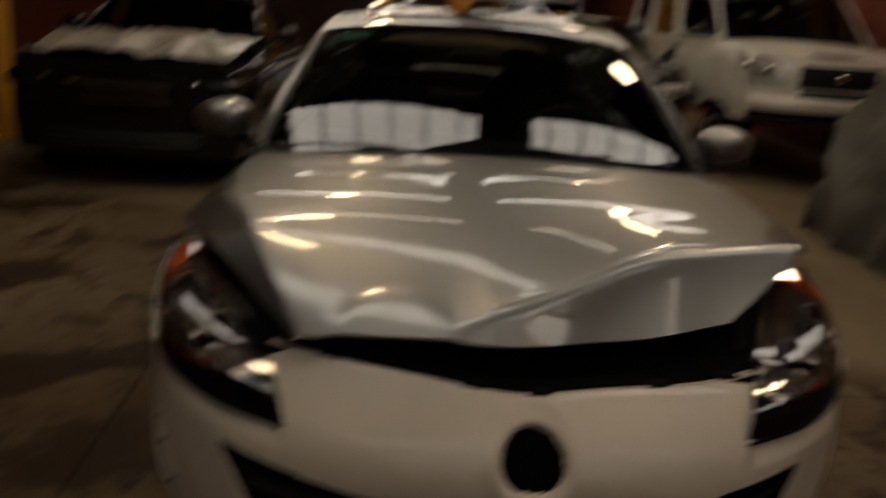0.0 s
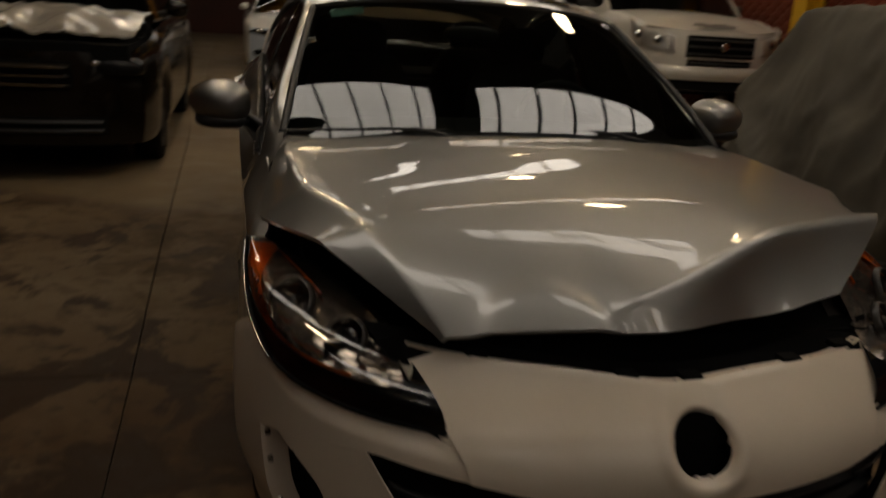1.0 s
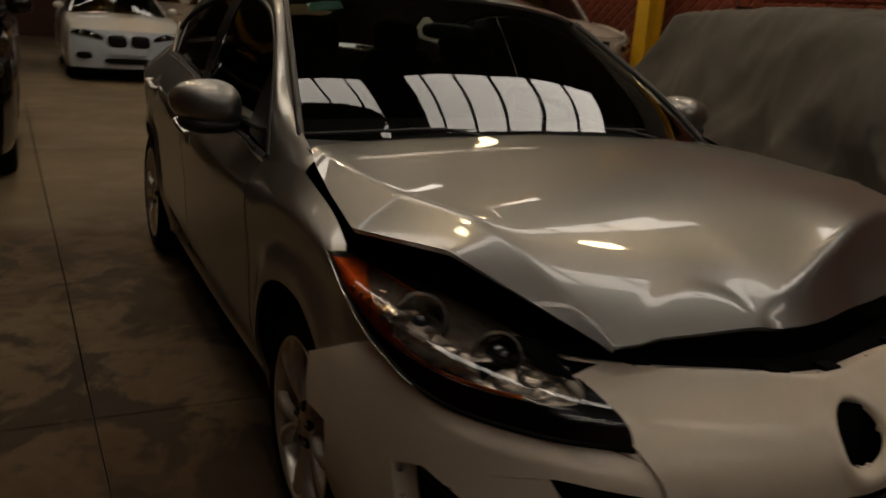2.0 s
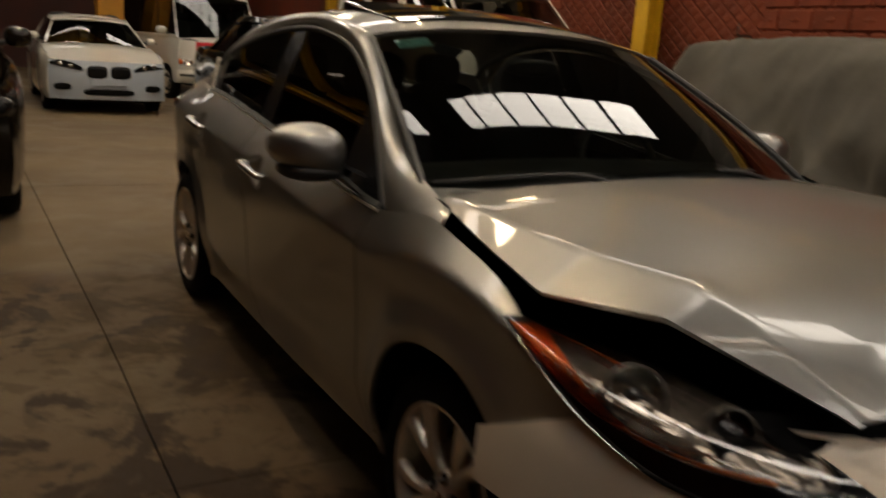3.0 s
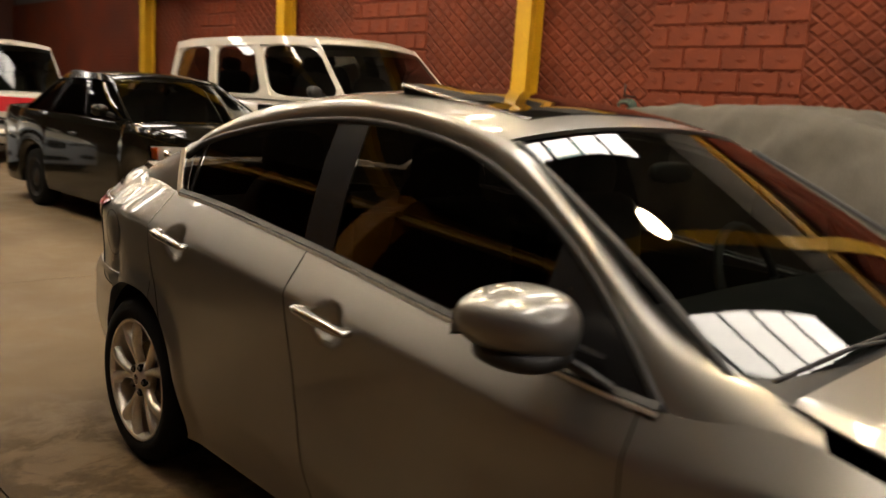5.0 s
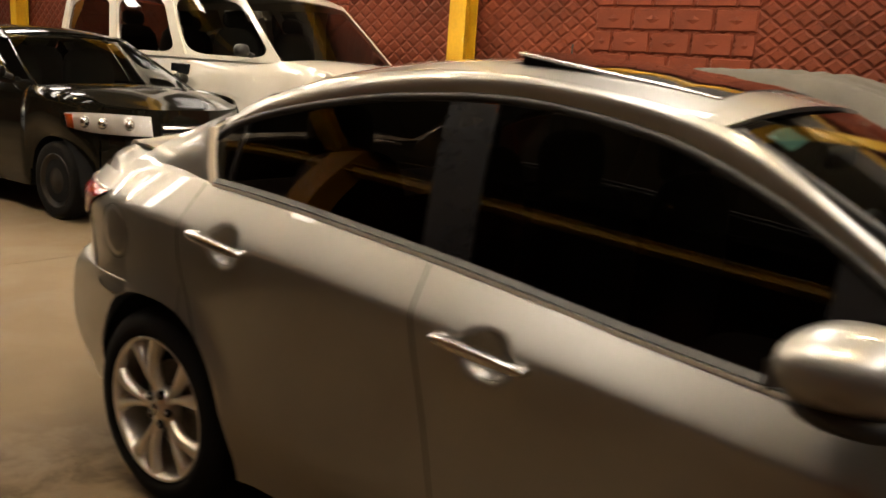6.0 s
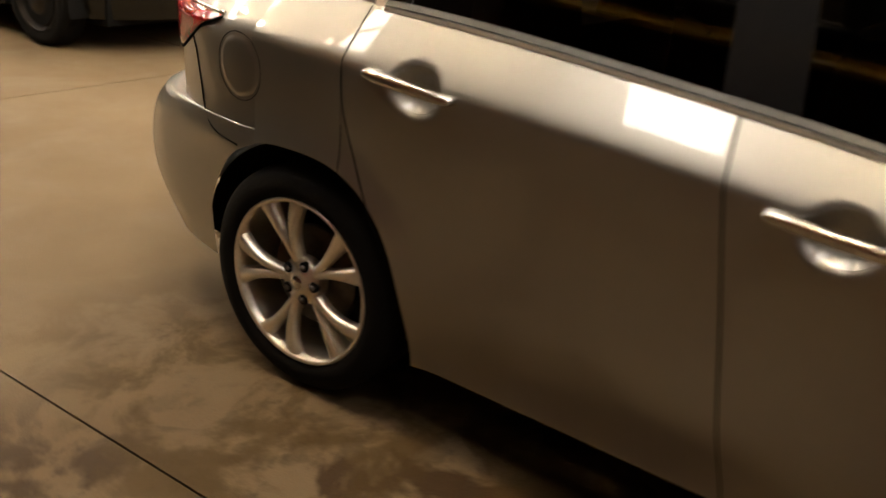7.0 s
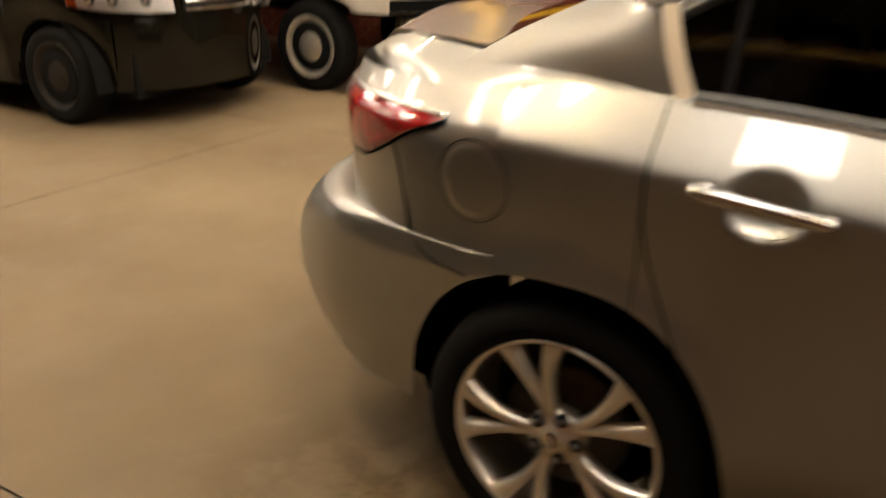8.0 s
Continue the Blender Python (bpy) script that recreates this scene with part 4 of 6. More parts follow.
def bumper():
    ob = part("front_bumper", nose_panel(), PRIMER, car, "unpainted white front bumper with an empty badge hole", solid=0.006)
    # band that wraps round under the lamps to the wheel arch
    for s in (-1, 1):

        crown = lambda y: curve(((-0.905, 0.563), (-0.87, 0.588), (-0.80, 0.604), (-0.70, 0.616), (-0.60, 0.640), (-0.50, 0.684)), y)

        def skin(y, z, s=s, inset=0.0):
            """The bumper's wrapped side at y along and z up."""
            d = min(1.0, max(0.0, (-0.2 - y) / 0.77))
            x = 0.853 * (1 - d**2.8) ** (1 / 2.3)
            n = Vector((max(0.02, x) ** 1.3, -(d**1.8) * 1.2, 0)).normalized()
            b = 0.016 * math.sin(math.pi * max(0, min(1, (z - 0.22) / 0.45))) * smooth01((y + 0.905) / 0.25) - inset - 0.016 * smooth01((z - crown(y) + 0.040) / 0.045) * smooth01((-0.50 - y) / 0.25) * smooth01((y + 0.905) / 0.05) - 0.03 * smooth01((0.36 - z) / 0.16)
            back = 0.19 * smooth01((z - 0.47) / 0.28) ** 1.8 * smooth01((-0.74 - y) / 0.165)
            return (s * (x + n.x * b + flare(y, z)), y + n.y * b + back, z)

        def piece(y0, y1, lo, hi, n=30, m=10, **k):
            def fn(u, v):
                # even steps round the corner
                y = y0 + (y1 - y0) * (1 - math.cos(u * math.pi / 2)) if y0 < -0.8 else y0 + (y1 - y0) * u
                return skin(y, lo(y) + (hi(y) - lo(y)) * v, **k)

            bm = sheet(fn, n, m)
            if s < 0:
                bmesh.ops.reverse_faces(bm, faces=bm.faces)
            return bm

        top = lambda y: curve(((-0.905, 0.563), (-0.87, 0.588), (-0.80, 0.604), (-0.70, 0.616), (-0.60, 0.640), (-0.50, 0.684), (-0.465, 0.692), (-0.30, 0.615), (-0.2, 0.568)), y)
        low = lambda y: curve(((-0.905, 0.514), (-0.86, 0.528), (-0.804, 0.539), (-0.70, 0.515), (-0.622, 0.498), (-0.552, 0.479), (-0.45, 0.47), (-0.2, 0.45)), y)
        part("bumper_corner", piece(-0.905, -0.2, low, top, 70, 16), PRIMER, ob, solid=0.006)
        rec_in = lambda z: curve(((0.20, -0.80), (0.30, -0.785), (0.407, -0.741), (0.43, -0.729), (0.467, -0.688), (0.498, -0.622)), z)
        mouth_in = lambda z: curve(((0.20, -0.89), (0.35, -0.875), (0.451, -0.839), (0.495, -0.822), (0.539, -0.804)), z)
        rec_out = lambda z: curve(((0.20, -0.592), (0.315, -0.58), (0.479, -0.552)), z)

        def strut(u, v):
            z = 0.20 + (0.498 + 0.041 * u - 0.199) * v
            return skin(rec_in(z) * (1 - u) + mouth_in(z) * u, z)

        def side(u, v):
            z = 0.20 + 0.280 * v
            y = rec_out(z) * (1 - u) - 0.33 * u
            return skin(y, 0.20 + (low(y) + 0.001 - 0.20) * v)

        for nm, fn in (("bumper_strut", strut), ("bumper_flank", side)):
            bm = sheet(fn, 18, 20)
            if (s < 0) == (nm == "bumper_flank"):
                bmesh.ops.reverse_faces(bm, faces=bm.faces)
            part(nm, bm, PRIMER, ob, solid=0.006)
        part("fog_recess", piece(-0.84, -0.53, lambda y: 0.18, lambda y: 0.54, 14, 5, inset=0.07), VOID, ob, "black fog lamp recess")
        part("recess_wall", sheet(lambda u, v: skin(rec_out(0.2 + 0.279 * u) - 0.012 * v, 0.2 + 0.279 * u, inset=0.055 * v), 14, 4), PRIMER, ob, solid=0.003)
        part("recess_wall", sheet(lambda u, v: skin(rec_in(0.2 + 0.298 * u) + 0.006 * v, 0.2 + 0.298 * u, inset=0.05 * v), 14, 4), PLASTIC, ob, solid=0.003)
        for z in (0.30, 0.40, 0.462):
            part("clip", blob(skin(rec_out(z) - 0.010, z, inset=0.012), (0.007, 0.009, 0.007), 3, 8, 6), CHROMEDULL, ob)
        part("recess_trim", tube([skin(-0.60, 0.47, inset=0.03), skin(-0.64, 0.455, inset=0.03), skin(-0.68, 0.43, inset=0.03)], 0.006, 6, 10), PLASTIC, ob)
        part("mouth_trim", tube([skin(-0.825, 0.46, inset=0.035), skin(-0.86, 0.445, inset=0.035), skin(-0.893, 0.44, inset=0.035)], 0.006, 6, 10), PLASTIC, ob)
    # lower grille behind the mouth and the black lip
    part("lower_grille", sheet(lambda u, v: ((2 * u - 1) * 0.64, nose_y((2 * u - 1) * 0.64) + 0.07, 0.20 + 0.34 * v), 24, 4), VOID, ob, "black lower grille", solid=0.02)
    for k in range(4):
        z = 0.27 + 0.052 * k
        part("grille_bar", sheet(lambda u, v, z=z: ((2 * u - 1) * 0.58, nose_y((2 * u - 1) * 0.58) + 0.045 + 0.02 * v, z + 0.012 * v), 24, 3), PLASTIC, ob, solid=0.01)
    part("mouth_edge", tube([(x, nose_y(x) + 0.012, mouth_z(x)) for x in span(-0.60, 0.60, 31)], 0.004, 8), PLASTIC, ob, "black edge of the grille mouth")
    part("lip", sheet(lambda u, v: ((2 * u - 1) * 0.70, nose_y((2 * u - 1) * 0.70) + 0.03 * v + 0.01, 0.20 + 0.05 * v), 30, 4), PRIMER, ob, solid=0.01)
    for s in (-1, 1):
        edge = lambda z: 0.455 + (z - 0.556) * 0.62
        part("nose_edge", loft([[(s * (edge(z) + 0.0), nose(edge(z), z) + 0.001, z) for z in (0.545, 0.59, 0.64, 0.68)], [(s * (edge(z) + 0.020), nose(edge(z), z) + 0.014, z) for z in (0.55, 0.595, 0.64, 0.68)], [(s * (edge(z) + 0.024), nose(edge(z), z) + 0.045, z + 0.002) for z in (0.56, 0.60, 0.645, 0.682)]], 14, 8), PRIMER, ob, solid=0.004)
    part("top_flange", sheet(lambda u, v: (lambda x: (x, nose(x, bumper_top(x)) + 0.002 + 0.028 * v, bumper_top(x) + 0.002 - 0.004 * v))(-0.535 + 1.07 * u), 60, 4), PRIMER, ob, solid=0.004)
    for x in (-0.40, -0.10, 0.04, 0.30, 0.47):
        part("notch", boxes(((-0.022, -0.004, -0.004), (0.022, 0.03, 0.008))), VOID, ob, smooth=False).location = (x, nose(x, bumper_top(x)) + 0.012, bumper_top(x))
    # empty badge hole: raised rim, dark well
    rim = []
    for k in range(36):
        a = 2 * math.pi * k / 36
        x, z = EMB[0] + EMB[2] * 1.02 * math.cos(a), EMB[1] + EMB[3] * 1.02 * max(-0.93, math.sin(a))
        rim.append((x, nose(x, z) + 0.013, z))
    part("badge_rim", tube(rim + rim[:1], 0.0034, 6), PRIMER, ob)
    part("badge_well", sheet(lambda u, v: (EMB[0] + EMB[2] * math.cos(u * 2 * math.pi) * v * 1.05, nose(EMB[0], EMB[1]) + 0.05, EMB[1] + EMB[3] * math.sin(u * 2 * math.pi) * v * 1.05), 24, 4, closed=True), VOID, ob, "empty badge hole")
    for a in (0.15, 2.9, -1.35, -1.8):
        x, z = EMB[0] + EMB[2] * 1.0 * math.cos(a), EMB[1] + EMB[3] * math.sin(a)
        part("clip", blob((x, nose(x, z) + 0.014, z), (0.005, 0.006, 0.008), 4, 8, 6), PRIMER, ob)
    # screw tabs along the top edge
    for x in (-0.50, -0.34, -0.17, 0.0, 0.17, 0.36, 0.52):
        z = bumper_top(x)
        part("screw", lathe([(0.0, 0.004), (0.006, 0.003), (0.008, 0.0)], 10, "z"), PLASTIC, ob).location = (x, nose(x, z) + 0.012, z - 0.003)


def mouth_z(x):
    """Upper edge of the grille mouth."""
    return 0.478 + 0.060 * (abs(x) / 0.61) ** 1.7


def bumper_top(x):
    return 0.69 + 0.022 * (x / 0.55) ** 2 - 0.018 * math.exp(-((x / 0.16) ** 2)) - 0.03 * smooth01(x / 0.5) * 0.6


def nose_panel():
    """Upper bumper skin: from the badge hole out to the lamp edges."""
    bm = bmesh.new()
    nr, na = 28, 96
    rings = []
    for i in range(na):
        a = 2 * math.pi * i / na
        cx, cz = math.cos(a), math.sin(a)
        # outer outline: slanted sides, curved top, mouth line below
        best = 1e9
        for k in range(1, 900):
            r = k * 0.0009
            x, z = EMB[0] + r * cx, EMB[1] + r * cz
            side = 0.455 + (z - 0.556) * 0.62
            if z > bumper_top(x) or z < mouth_z(x) or abs(x) > max(side, 0.44):
                best = r
                break
        col = []
        for j in range(nr):
            f = (j / (nr - 1)) ** 1.9
            x = EMB[0] + (EMB[2] * cx) * (1 - f) + best * cx * f
            z = EMB[1] + (EMB[3] * cz) * (1 - f) + best * cz * f
            y = nose(x, z)
            # raised collar above the badge
            y -= 0.007 * math.exp(-((math.hypot((x - EMB[0]) / 0.085, (z - EMB[1] - 0.016) / 0.092) - 1) / 0.18) ** 2)
            # the skin turns in towards the hole
            y += 0.016 * (1 - smooth01((math.hypot((x - EMB[0]) / EMB[2], (z - EMB[1]) / EMB[3]) - 0.98) / 0.24))
            if j == nr - 1 and z > 0.60:
                y += 0.004
            col.append(bm.verts.new((x, y, z)))
        rings.append(col)
    for i in range(na):
        a, b = rings[i], rings[(i + 1) % na]
        for j in range(nr - 1):
            bm.faces.new((a[j], b[j], b[j + 1], a[j + 1]))
    return bm


bumper()


# ---- head lamps ----
def headlamp(s):
    rows = [[(s * 0.850, -0.215, 0.804), (s * 0.854, -0.34, 0.755), (s * 0.838, -0.48, 0.692), (s * 0.778, -0.635, 0.636), (s * 0.645, -0.775, 0.612), (s * 0.480, -0.852, 0.592)], [(s * 0.842, -0.218, 0.808), (s * 0.825, -0.36, 0.775), (s * 0.780, -0.50, 0.740), (s * 0.708, -0.635, 0.700), (s * 0.608, -0.745, 0.668), (s * 0.495, -0.822, 0.645)], [(s * 0.815, -0.218, 0.806), (s * 0.738, -0.29, 0.784), (s * 0.668, -0.39, 0.766), (s * 0.615, -0.50, 0.748), (s * 0.575, -0.605, 0.726), (s * 0.54, -0.70, 0.698)]]
    # the lens bellies out between its edges
    rows[1] = [(x + s * 0.008 * b, y - 0.010 * b, z + 0.009 * b) for (x, y, z), b in zip(rows[1], (0, 0.7, 1, 1, 0.8, 0.3))]
    skin = [cat([c[k] for c in [cat(r, 41) for r in rows]], 21) for k in range(41)]

    def under(u, v, d):
        """A point d behind the lens, u along it and v up it."""
        a, b = max(0.0, min(1.0, u)) * 40, max(0.0, min(1.0, v)) * 20
        i, j = min(39, int(a)), min(19, int(b))
        p = (skin[i][j] * (1 - a + i) + skin[i + 1][j] * (a - i)) * (1 - b + j) + (skin[i][j + 1] * (1 - a + i) + skin[i + 1][j + 1] * (a - i)) * (b - j)
        return (p[0] - s * 0.50 * d, p[1] + 0.55 * d, p[2] - 0.45 * d)

    ob = part("headlamp", sheet(lambda u, v: under(u, v, 0.055 * min(1.0, 5 * u + 0.1)), 40, 14), LAMPCASE, car, "clear head lamp with amber edge and chrome bowls")
    part("lens", loft(rows, 44, 18), CLEAR, ob, "clear plastic lens")
    part("lens_groove", tube([(p[0] + s * 0.001, p[1], p[2]) for p in cat(rows[0], 30)], 0.0045, 6), VOID, ob)
    part("lens_rim", tube([(p[0] + s * 0.006, p[1] - 0.003, p[2] - 0.001) for p in cat(rows[0], 40)[:22]], 0.0022, 6), CHROMEDULL, ob, "bright edge beside the wing")
    edge = lambda u: curve(((0.0, 0.04), (0.35, 0.10), (0.55, 0.22), (0.75, 0.36), (0.88, 0.52), (1.0, 0.92)), u)
    part("lens_border", sheet(lambda u, v: under(0.22 + 0.78 * u, v * edge(0.22 + 0.78 * u), 0.004), 40, 8), GLOSSBLACK, ob, "black lower border of the lens")
    # amber wedge in the outer tip, running out along the lower edge and in a line along the top
    wide = lambda u: curve(((0.0, 0.92), (0.10, 0.88), (0.18, 0.60), (0.28, 0.30), (0.38, 0.14), (0.46, 0.05)), u)
    part("amber_strip", sheet(lambda u, v: under(0.015 + 0.44 * u, edge(0.015 + 0.44 * u) + 0.02 + wide(0.015 + 0.44 * u) * 0.94 * v, 0.010 + 0.010 * v * (1 - u)), 30, 10), AMBER, ob, "amber side reflector", solid=0.002)
    part("amber_line", tube([under(u, edge(u) + 0.035, 0.006) for u in span(0.10, 0.74, 20)], 0.0034, 6), AMBER, ob)
    part("amber_line", tube([under(u, 0.88 - 0.22 * (u - 0.12), 0.012) for u in span(0.12, 0.46, 12)], 0.0036, 6), AMBER, ob)
    # smoked chrome tray in stepped facets, with bowls and projectors set into it

    def facet(u, v):
        a, b = 0.13 + 0.75 * u, edge(0.13 + 0.75 * u) + (0.97 - edge(0.13 + 0.75 * u)) * v
        step = 0.006 * ((9 * u + 2.3 * v) % 1.0) + 0.004 * ((6 * v + u) % 1.0)
        return under(a, b, (0.024 + step + 0.010 * noise.noise(Vector((u * 6, v * 4, 2.0)))) * (1 - 0.85 * v**3))

    part("tray", sheet(facet, 46, 18), TRAY, ob, "smoked chrome tray", smooth=False)
    out = Vector((s * 0.55, -0.68, 0.48)).normalized()
    for u, v, d, r, lens in ((0.42, 0.56, 0.022, 0.056, 0.34), (0.66, 0.66, 0.020, 0.046, 0.60)):
        at = Matrix.Translation(under(u, v, d)) @ out.to_track_quat("X", "Z").to_matrix().to_4x4()
        part("bowl", lathe([(r * 0.95, 0.0), (r * 0.84, -0.012), (r * 0.66, -0.021), (r * 0.4, -0.027), (0.0, -0.028)], 36), BOWL, ob).matrix_local = at
        part("ring", lathe([(r * 0.94, 0.012), (r * 1.05, 0.009), (r * 1.05, -0.004)], 36), LAMPCASE, ob).matrix_local = at
        part("projector", blob((-0.008, 0, 0), (r * 0.30, r * lens, r * lens), 2, 20, 12), LENSBALL, ob, "dark projector lens").matrix_local = at
    for v0, u0, u1, bow in ((0.90, 0.36, 0.86, 0.05), (0.74, 0.74, 0.90, 0.02), (0.36, 0.20, 0.36, 0.04)):
        part("trim_bar", sheet(lambda a, b: under(u0 + (u1 - u0) * a, v0 - bow * math.sin(a * math.pi) + 0.024 * b, 0.014 + 0.006 * b), 14, 3), CHROMEDULL, ob, "chrome strip", solid=0.002)
    for k in range(7):
        part("glint", blob(under(0.20 + 0.035 * k, 0.22 + 0.05 * (k % 3), 0.014), (0.006, 0.006, 0.008), 3, 8, 6), CHROME, ob)


for s in (-1, 1):
    headlamp(s)


# ---- tail: lamps, bumper, filler cap ----
TAIL = 3.445


def tail(s):
    def corner(u, z, end, y0=2.80):
        """Rear corner in plan: from the flank at y0 round to the middle of the tail."""
        a = u * math.pi / 2
        return (s * side_x(y0, z) * max(0.0, math.cos(a)) ** (2 / 3.4), y0 - 0.001 + (end - y0) * math.sin(a) ** (2 / 2.0), z)

    def lamp_skin(u, v, out=0.008):
        uu = 0.13 + 0.62 * u
        lo = curve(((0.13, 0.960), (0.22, 0.925), (0.32, 0.872), (0.42, 0.835), (0.8, 0.825)), uu)
        hi = curve(((0.13, 0.967), (0.3, 0.972), (0.8, 0.975)), uu)
        p = Vector(corner(uu, lo + (hi - lo) * v, TAIL))
        edge = min(1.0, 8 * min(u + 0.02, v, 1 - v))
        n = Vector((p.x, (p.y - 2.9) * 0.8, 0)).normalized()
        p += n * (out * edge + 0.001)
        return tuple(p)

    lamp_bm = sheet(lamp_skin, 30, 14)
    ob = part("tail_lamp", lamp_bm, REDLENS, car, "red tail lamp with a clear edge")
    part("lamp_edge", tube([lamp_skin(u, 1.0, 0.004) for u in span(0, 1, 24)], 0.007, 6), CHROMEDULL, ob, "bright upper edge")
    part("lamp_seal", tube([lamp_skin(u, 0.0, 0.002) for u in span(0, 1, 24)], 0.004, 6), VOID, ob)
    part("lamp_clear", sheet(lambda u, v: lamp_skin(0.70 + 0.27 * u, 0.70 + 0.22 * v, 0.0105), 14, 5), CHROMEDULL, ob, "clear inner segment")

    def bump_end(u, z):
        out = 0.245 * smooth01((u - 0.12) / 0.30) * max(0.0, 1 - ((z - 0.50) / (0.255 if z > 0.50 else 0.40)) ** 2)
        return TAIL + out

    def bump(u, v):
        lo = 0.45
        for _ in range(6):
            y_at = corner(u, lo, bump_end(u, lo))[1]
            lo = 0.5 * lo + 0.5 * max(0.235, arch_z(y_at, WHEEL_R, 0.685))
        z = lo + (max(0.68, lo + 0.004) - lo) * v
        return corner(u, z, bump_end(u, z))

    def ledge(u, v):
        p, q = Vector(bump(u, 1.0)), Vector(corner(u, 0.70, TAIL))
        r = p.lerp(q, v)
        return (r.x, r.y, r.z + 0.010 * math.sin(v * math.pi))

    def above(u, v):
        p = corner(u, 0.70, TAIL)
        hi = curve(((2.8, 1.036), (2.95, 1.018), (3.1, 1.02), (3.4, 1.02)), p[1])
        return corner(u, 0.70 + (hi - 0.70) * v, TAIL)

    dense = lambda u: 0.15 * u / 0.45 if u < 0.45 else 0.15 + 0.85 * (u - 0.45) / 0.55
    for nm, fn, m_ in (("rear_bumper", bump, 16), ("bumper_ledge", ledge, 5), ("tail_skin", above, 12)):
        bm = sheet(lambda u, v: fn(dense(u), v), 90, m_)
        if s < 0:
            bmesh.ops.reverse_faces(bm, faces=bm.faces)
        if nm == "bumper_ledge":
            part(nm, bm, SILVER, b)
        else:
            b = part(nm, bm, SILVER, car, "silver rear bumper" if nm == "rear_bumper" else "")
    part("bumper_seam", tube([(lambda p: (p[0] + s * 0.0005, p[1], p[2]))(corner(u, z, TAIL)) for u, z in ((0.06, 0.645), (0.16, 0.66), (0.22, 0.70), (0.245, 0.78), (0.26, 0.85), (0.285, 0.90))], 0.0025, 6, 24), VOID, car)
    bend = lambda u: math.pi * (1.16 * u - 0.08)
    part("wheel_liner", sheet(lambda u, v: (s * (0.822 - (0.03 + 0.10 * smooth01((0.10 - math.sin(bend(u))) / 0.30)) * max(0.0, math.cos(bend(u))) ** 2 - 0.55 * v), WHEEL_R + (0.37 + 0.045 * max(0.0, math.cos(bend(u)))) * math.cos(bend(u)), HUB + 0.372 * math.sin(bend(u))), 28, 4), VOID, car)
    part("wheel_liner", sheet(lambda u, v: (s * (0.835 - 0.40 * v), WHEEL_F + 0.375 * math.cos(math.pi * u * 1.1 - 0.15), HUB + 0.345 * math.sin(math.pi * u * 1.1 - 0.15)), 24, 4), VOID, car)


for s in (-1, 1):
    tail(s)


def skin_x(y, z):
    """Outer face of the rear wing and corner."""
    if y < 2.80:
        return side_x(y, z)
    return side_x(2.80, z) * max(0.0, 1 - ((y - 2.80) / (TAIL - 2.80)) ** 2) ** (1 / 3.4)


cap = lambda a, r: (2.852 + 0.080 * r * math.cos(a), 0.852 + 0.084 * r * math.sin(a))
part("filler_cap", sheet(lambda u, v: (-(skin_x(*cap(u * 2 * math.pi, v)) + 0.003 - 0.006 * v**14), *cap(u * 2 * math.pi, v)), 40, 8, closed=True), SILVER, car, "round fuel filler flap")
part("cap_gap", tube([(-(skin_x(*cap(a, 1.03)) - 0.001), *cap(a, 1.03)) for a in span(0, 2 * math.pi, 41)], 0.0016, 6), VOID, car)


# ---- mirrors ----
def mirror(s):
    ob = part("mirror", blob((s * 0.941, 0.700, 1.010), (0.103, 0.108, 0.072), 2.45, 40, 22), SILVER, car, "silver door mirror on a black foot")
    for v in ob.data.vertices:
        # flat glass side at the back, tapered outer end
        t = (abs(v.co.x) - 0.845) / 0.21
        v.co.z = 1.008 + (v.co.z - 1.008) * (1.08 - 0.34 * t * t) + 0.010 * t
        v.co.y += 0.05 * max(0, t - 0.2) ** 1.5
        v.co.y = min(v.co.y, 0.782 + 0.05 * t)
    part("mirror_base", blob((s * 0.932, 0.702, 0.958), (0.092, 0.096, 0.032), 2.4, 28, 12), PLASTIC, ob, "black lower shell")
    part("mirror_foot", loft([[(s * 0.83, 0.56, 0.905), (s * 0.86, 0.63, 0.94), (s * 0.90, 0.68, 0.965)], [(s * 0.825, 0.66, 0.91), (s * 0.86, 0.69, 0.935), (s * 0.90, 0.72, 0.95)], [(s * 0.80, 0.70, 0.955), (s * 0.845, 0.73, 0.97), (s * 0.90, 0.74, 0.985)], [(s * 0.80, 0.60, 0.955), (s * 0.84, 0.65, 0.975), (s * 0.90, 0.69, 0.99)]], 10, 16), PLASTIC, ob, "black mirror foot", solid=0.01)
    part("mirror_glass", sheet(lambda u, v: (s * (0.872 + 0.14 * u), 0.785 + 0.035 * u, 0.972 + 0.07 * v * (1 - 0.25 * u)), 8, 6), CHROME, ob, "mirror glass")


for s in (-1, 1):
    mirror(s)


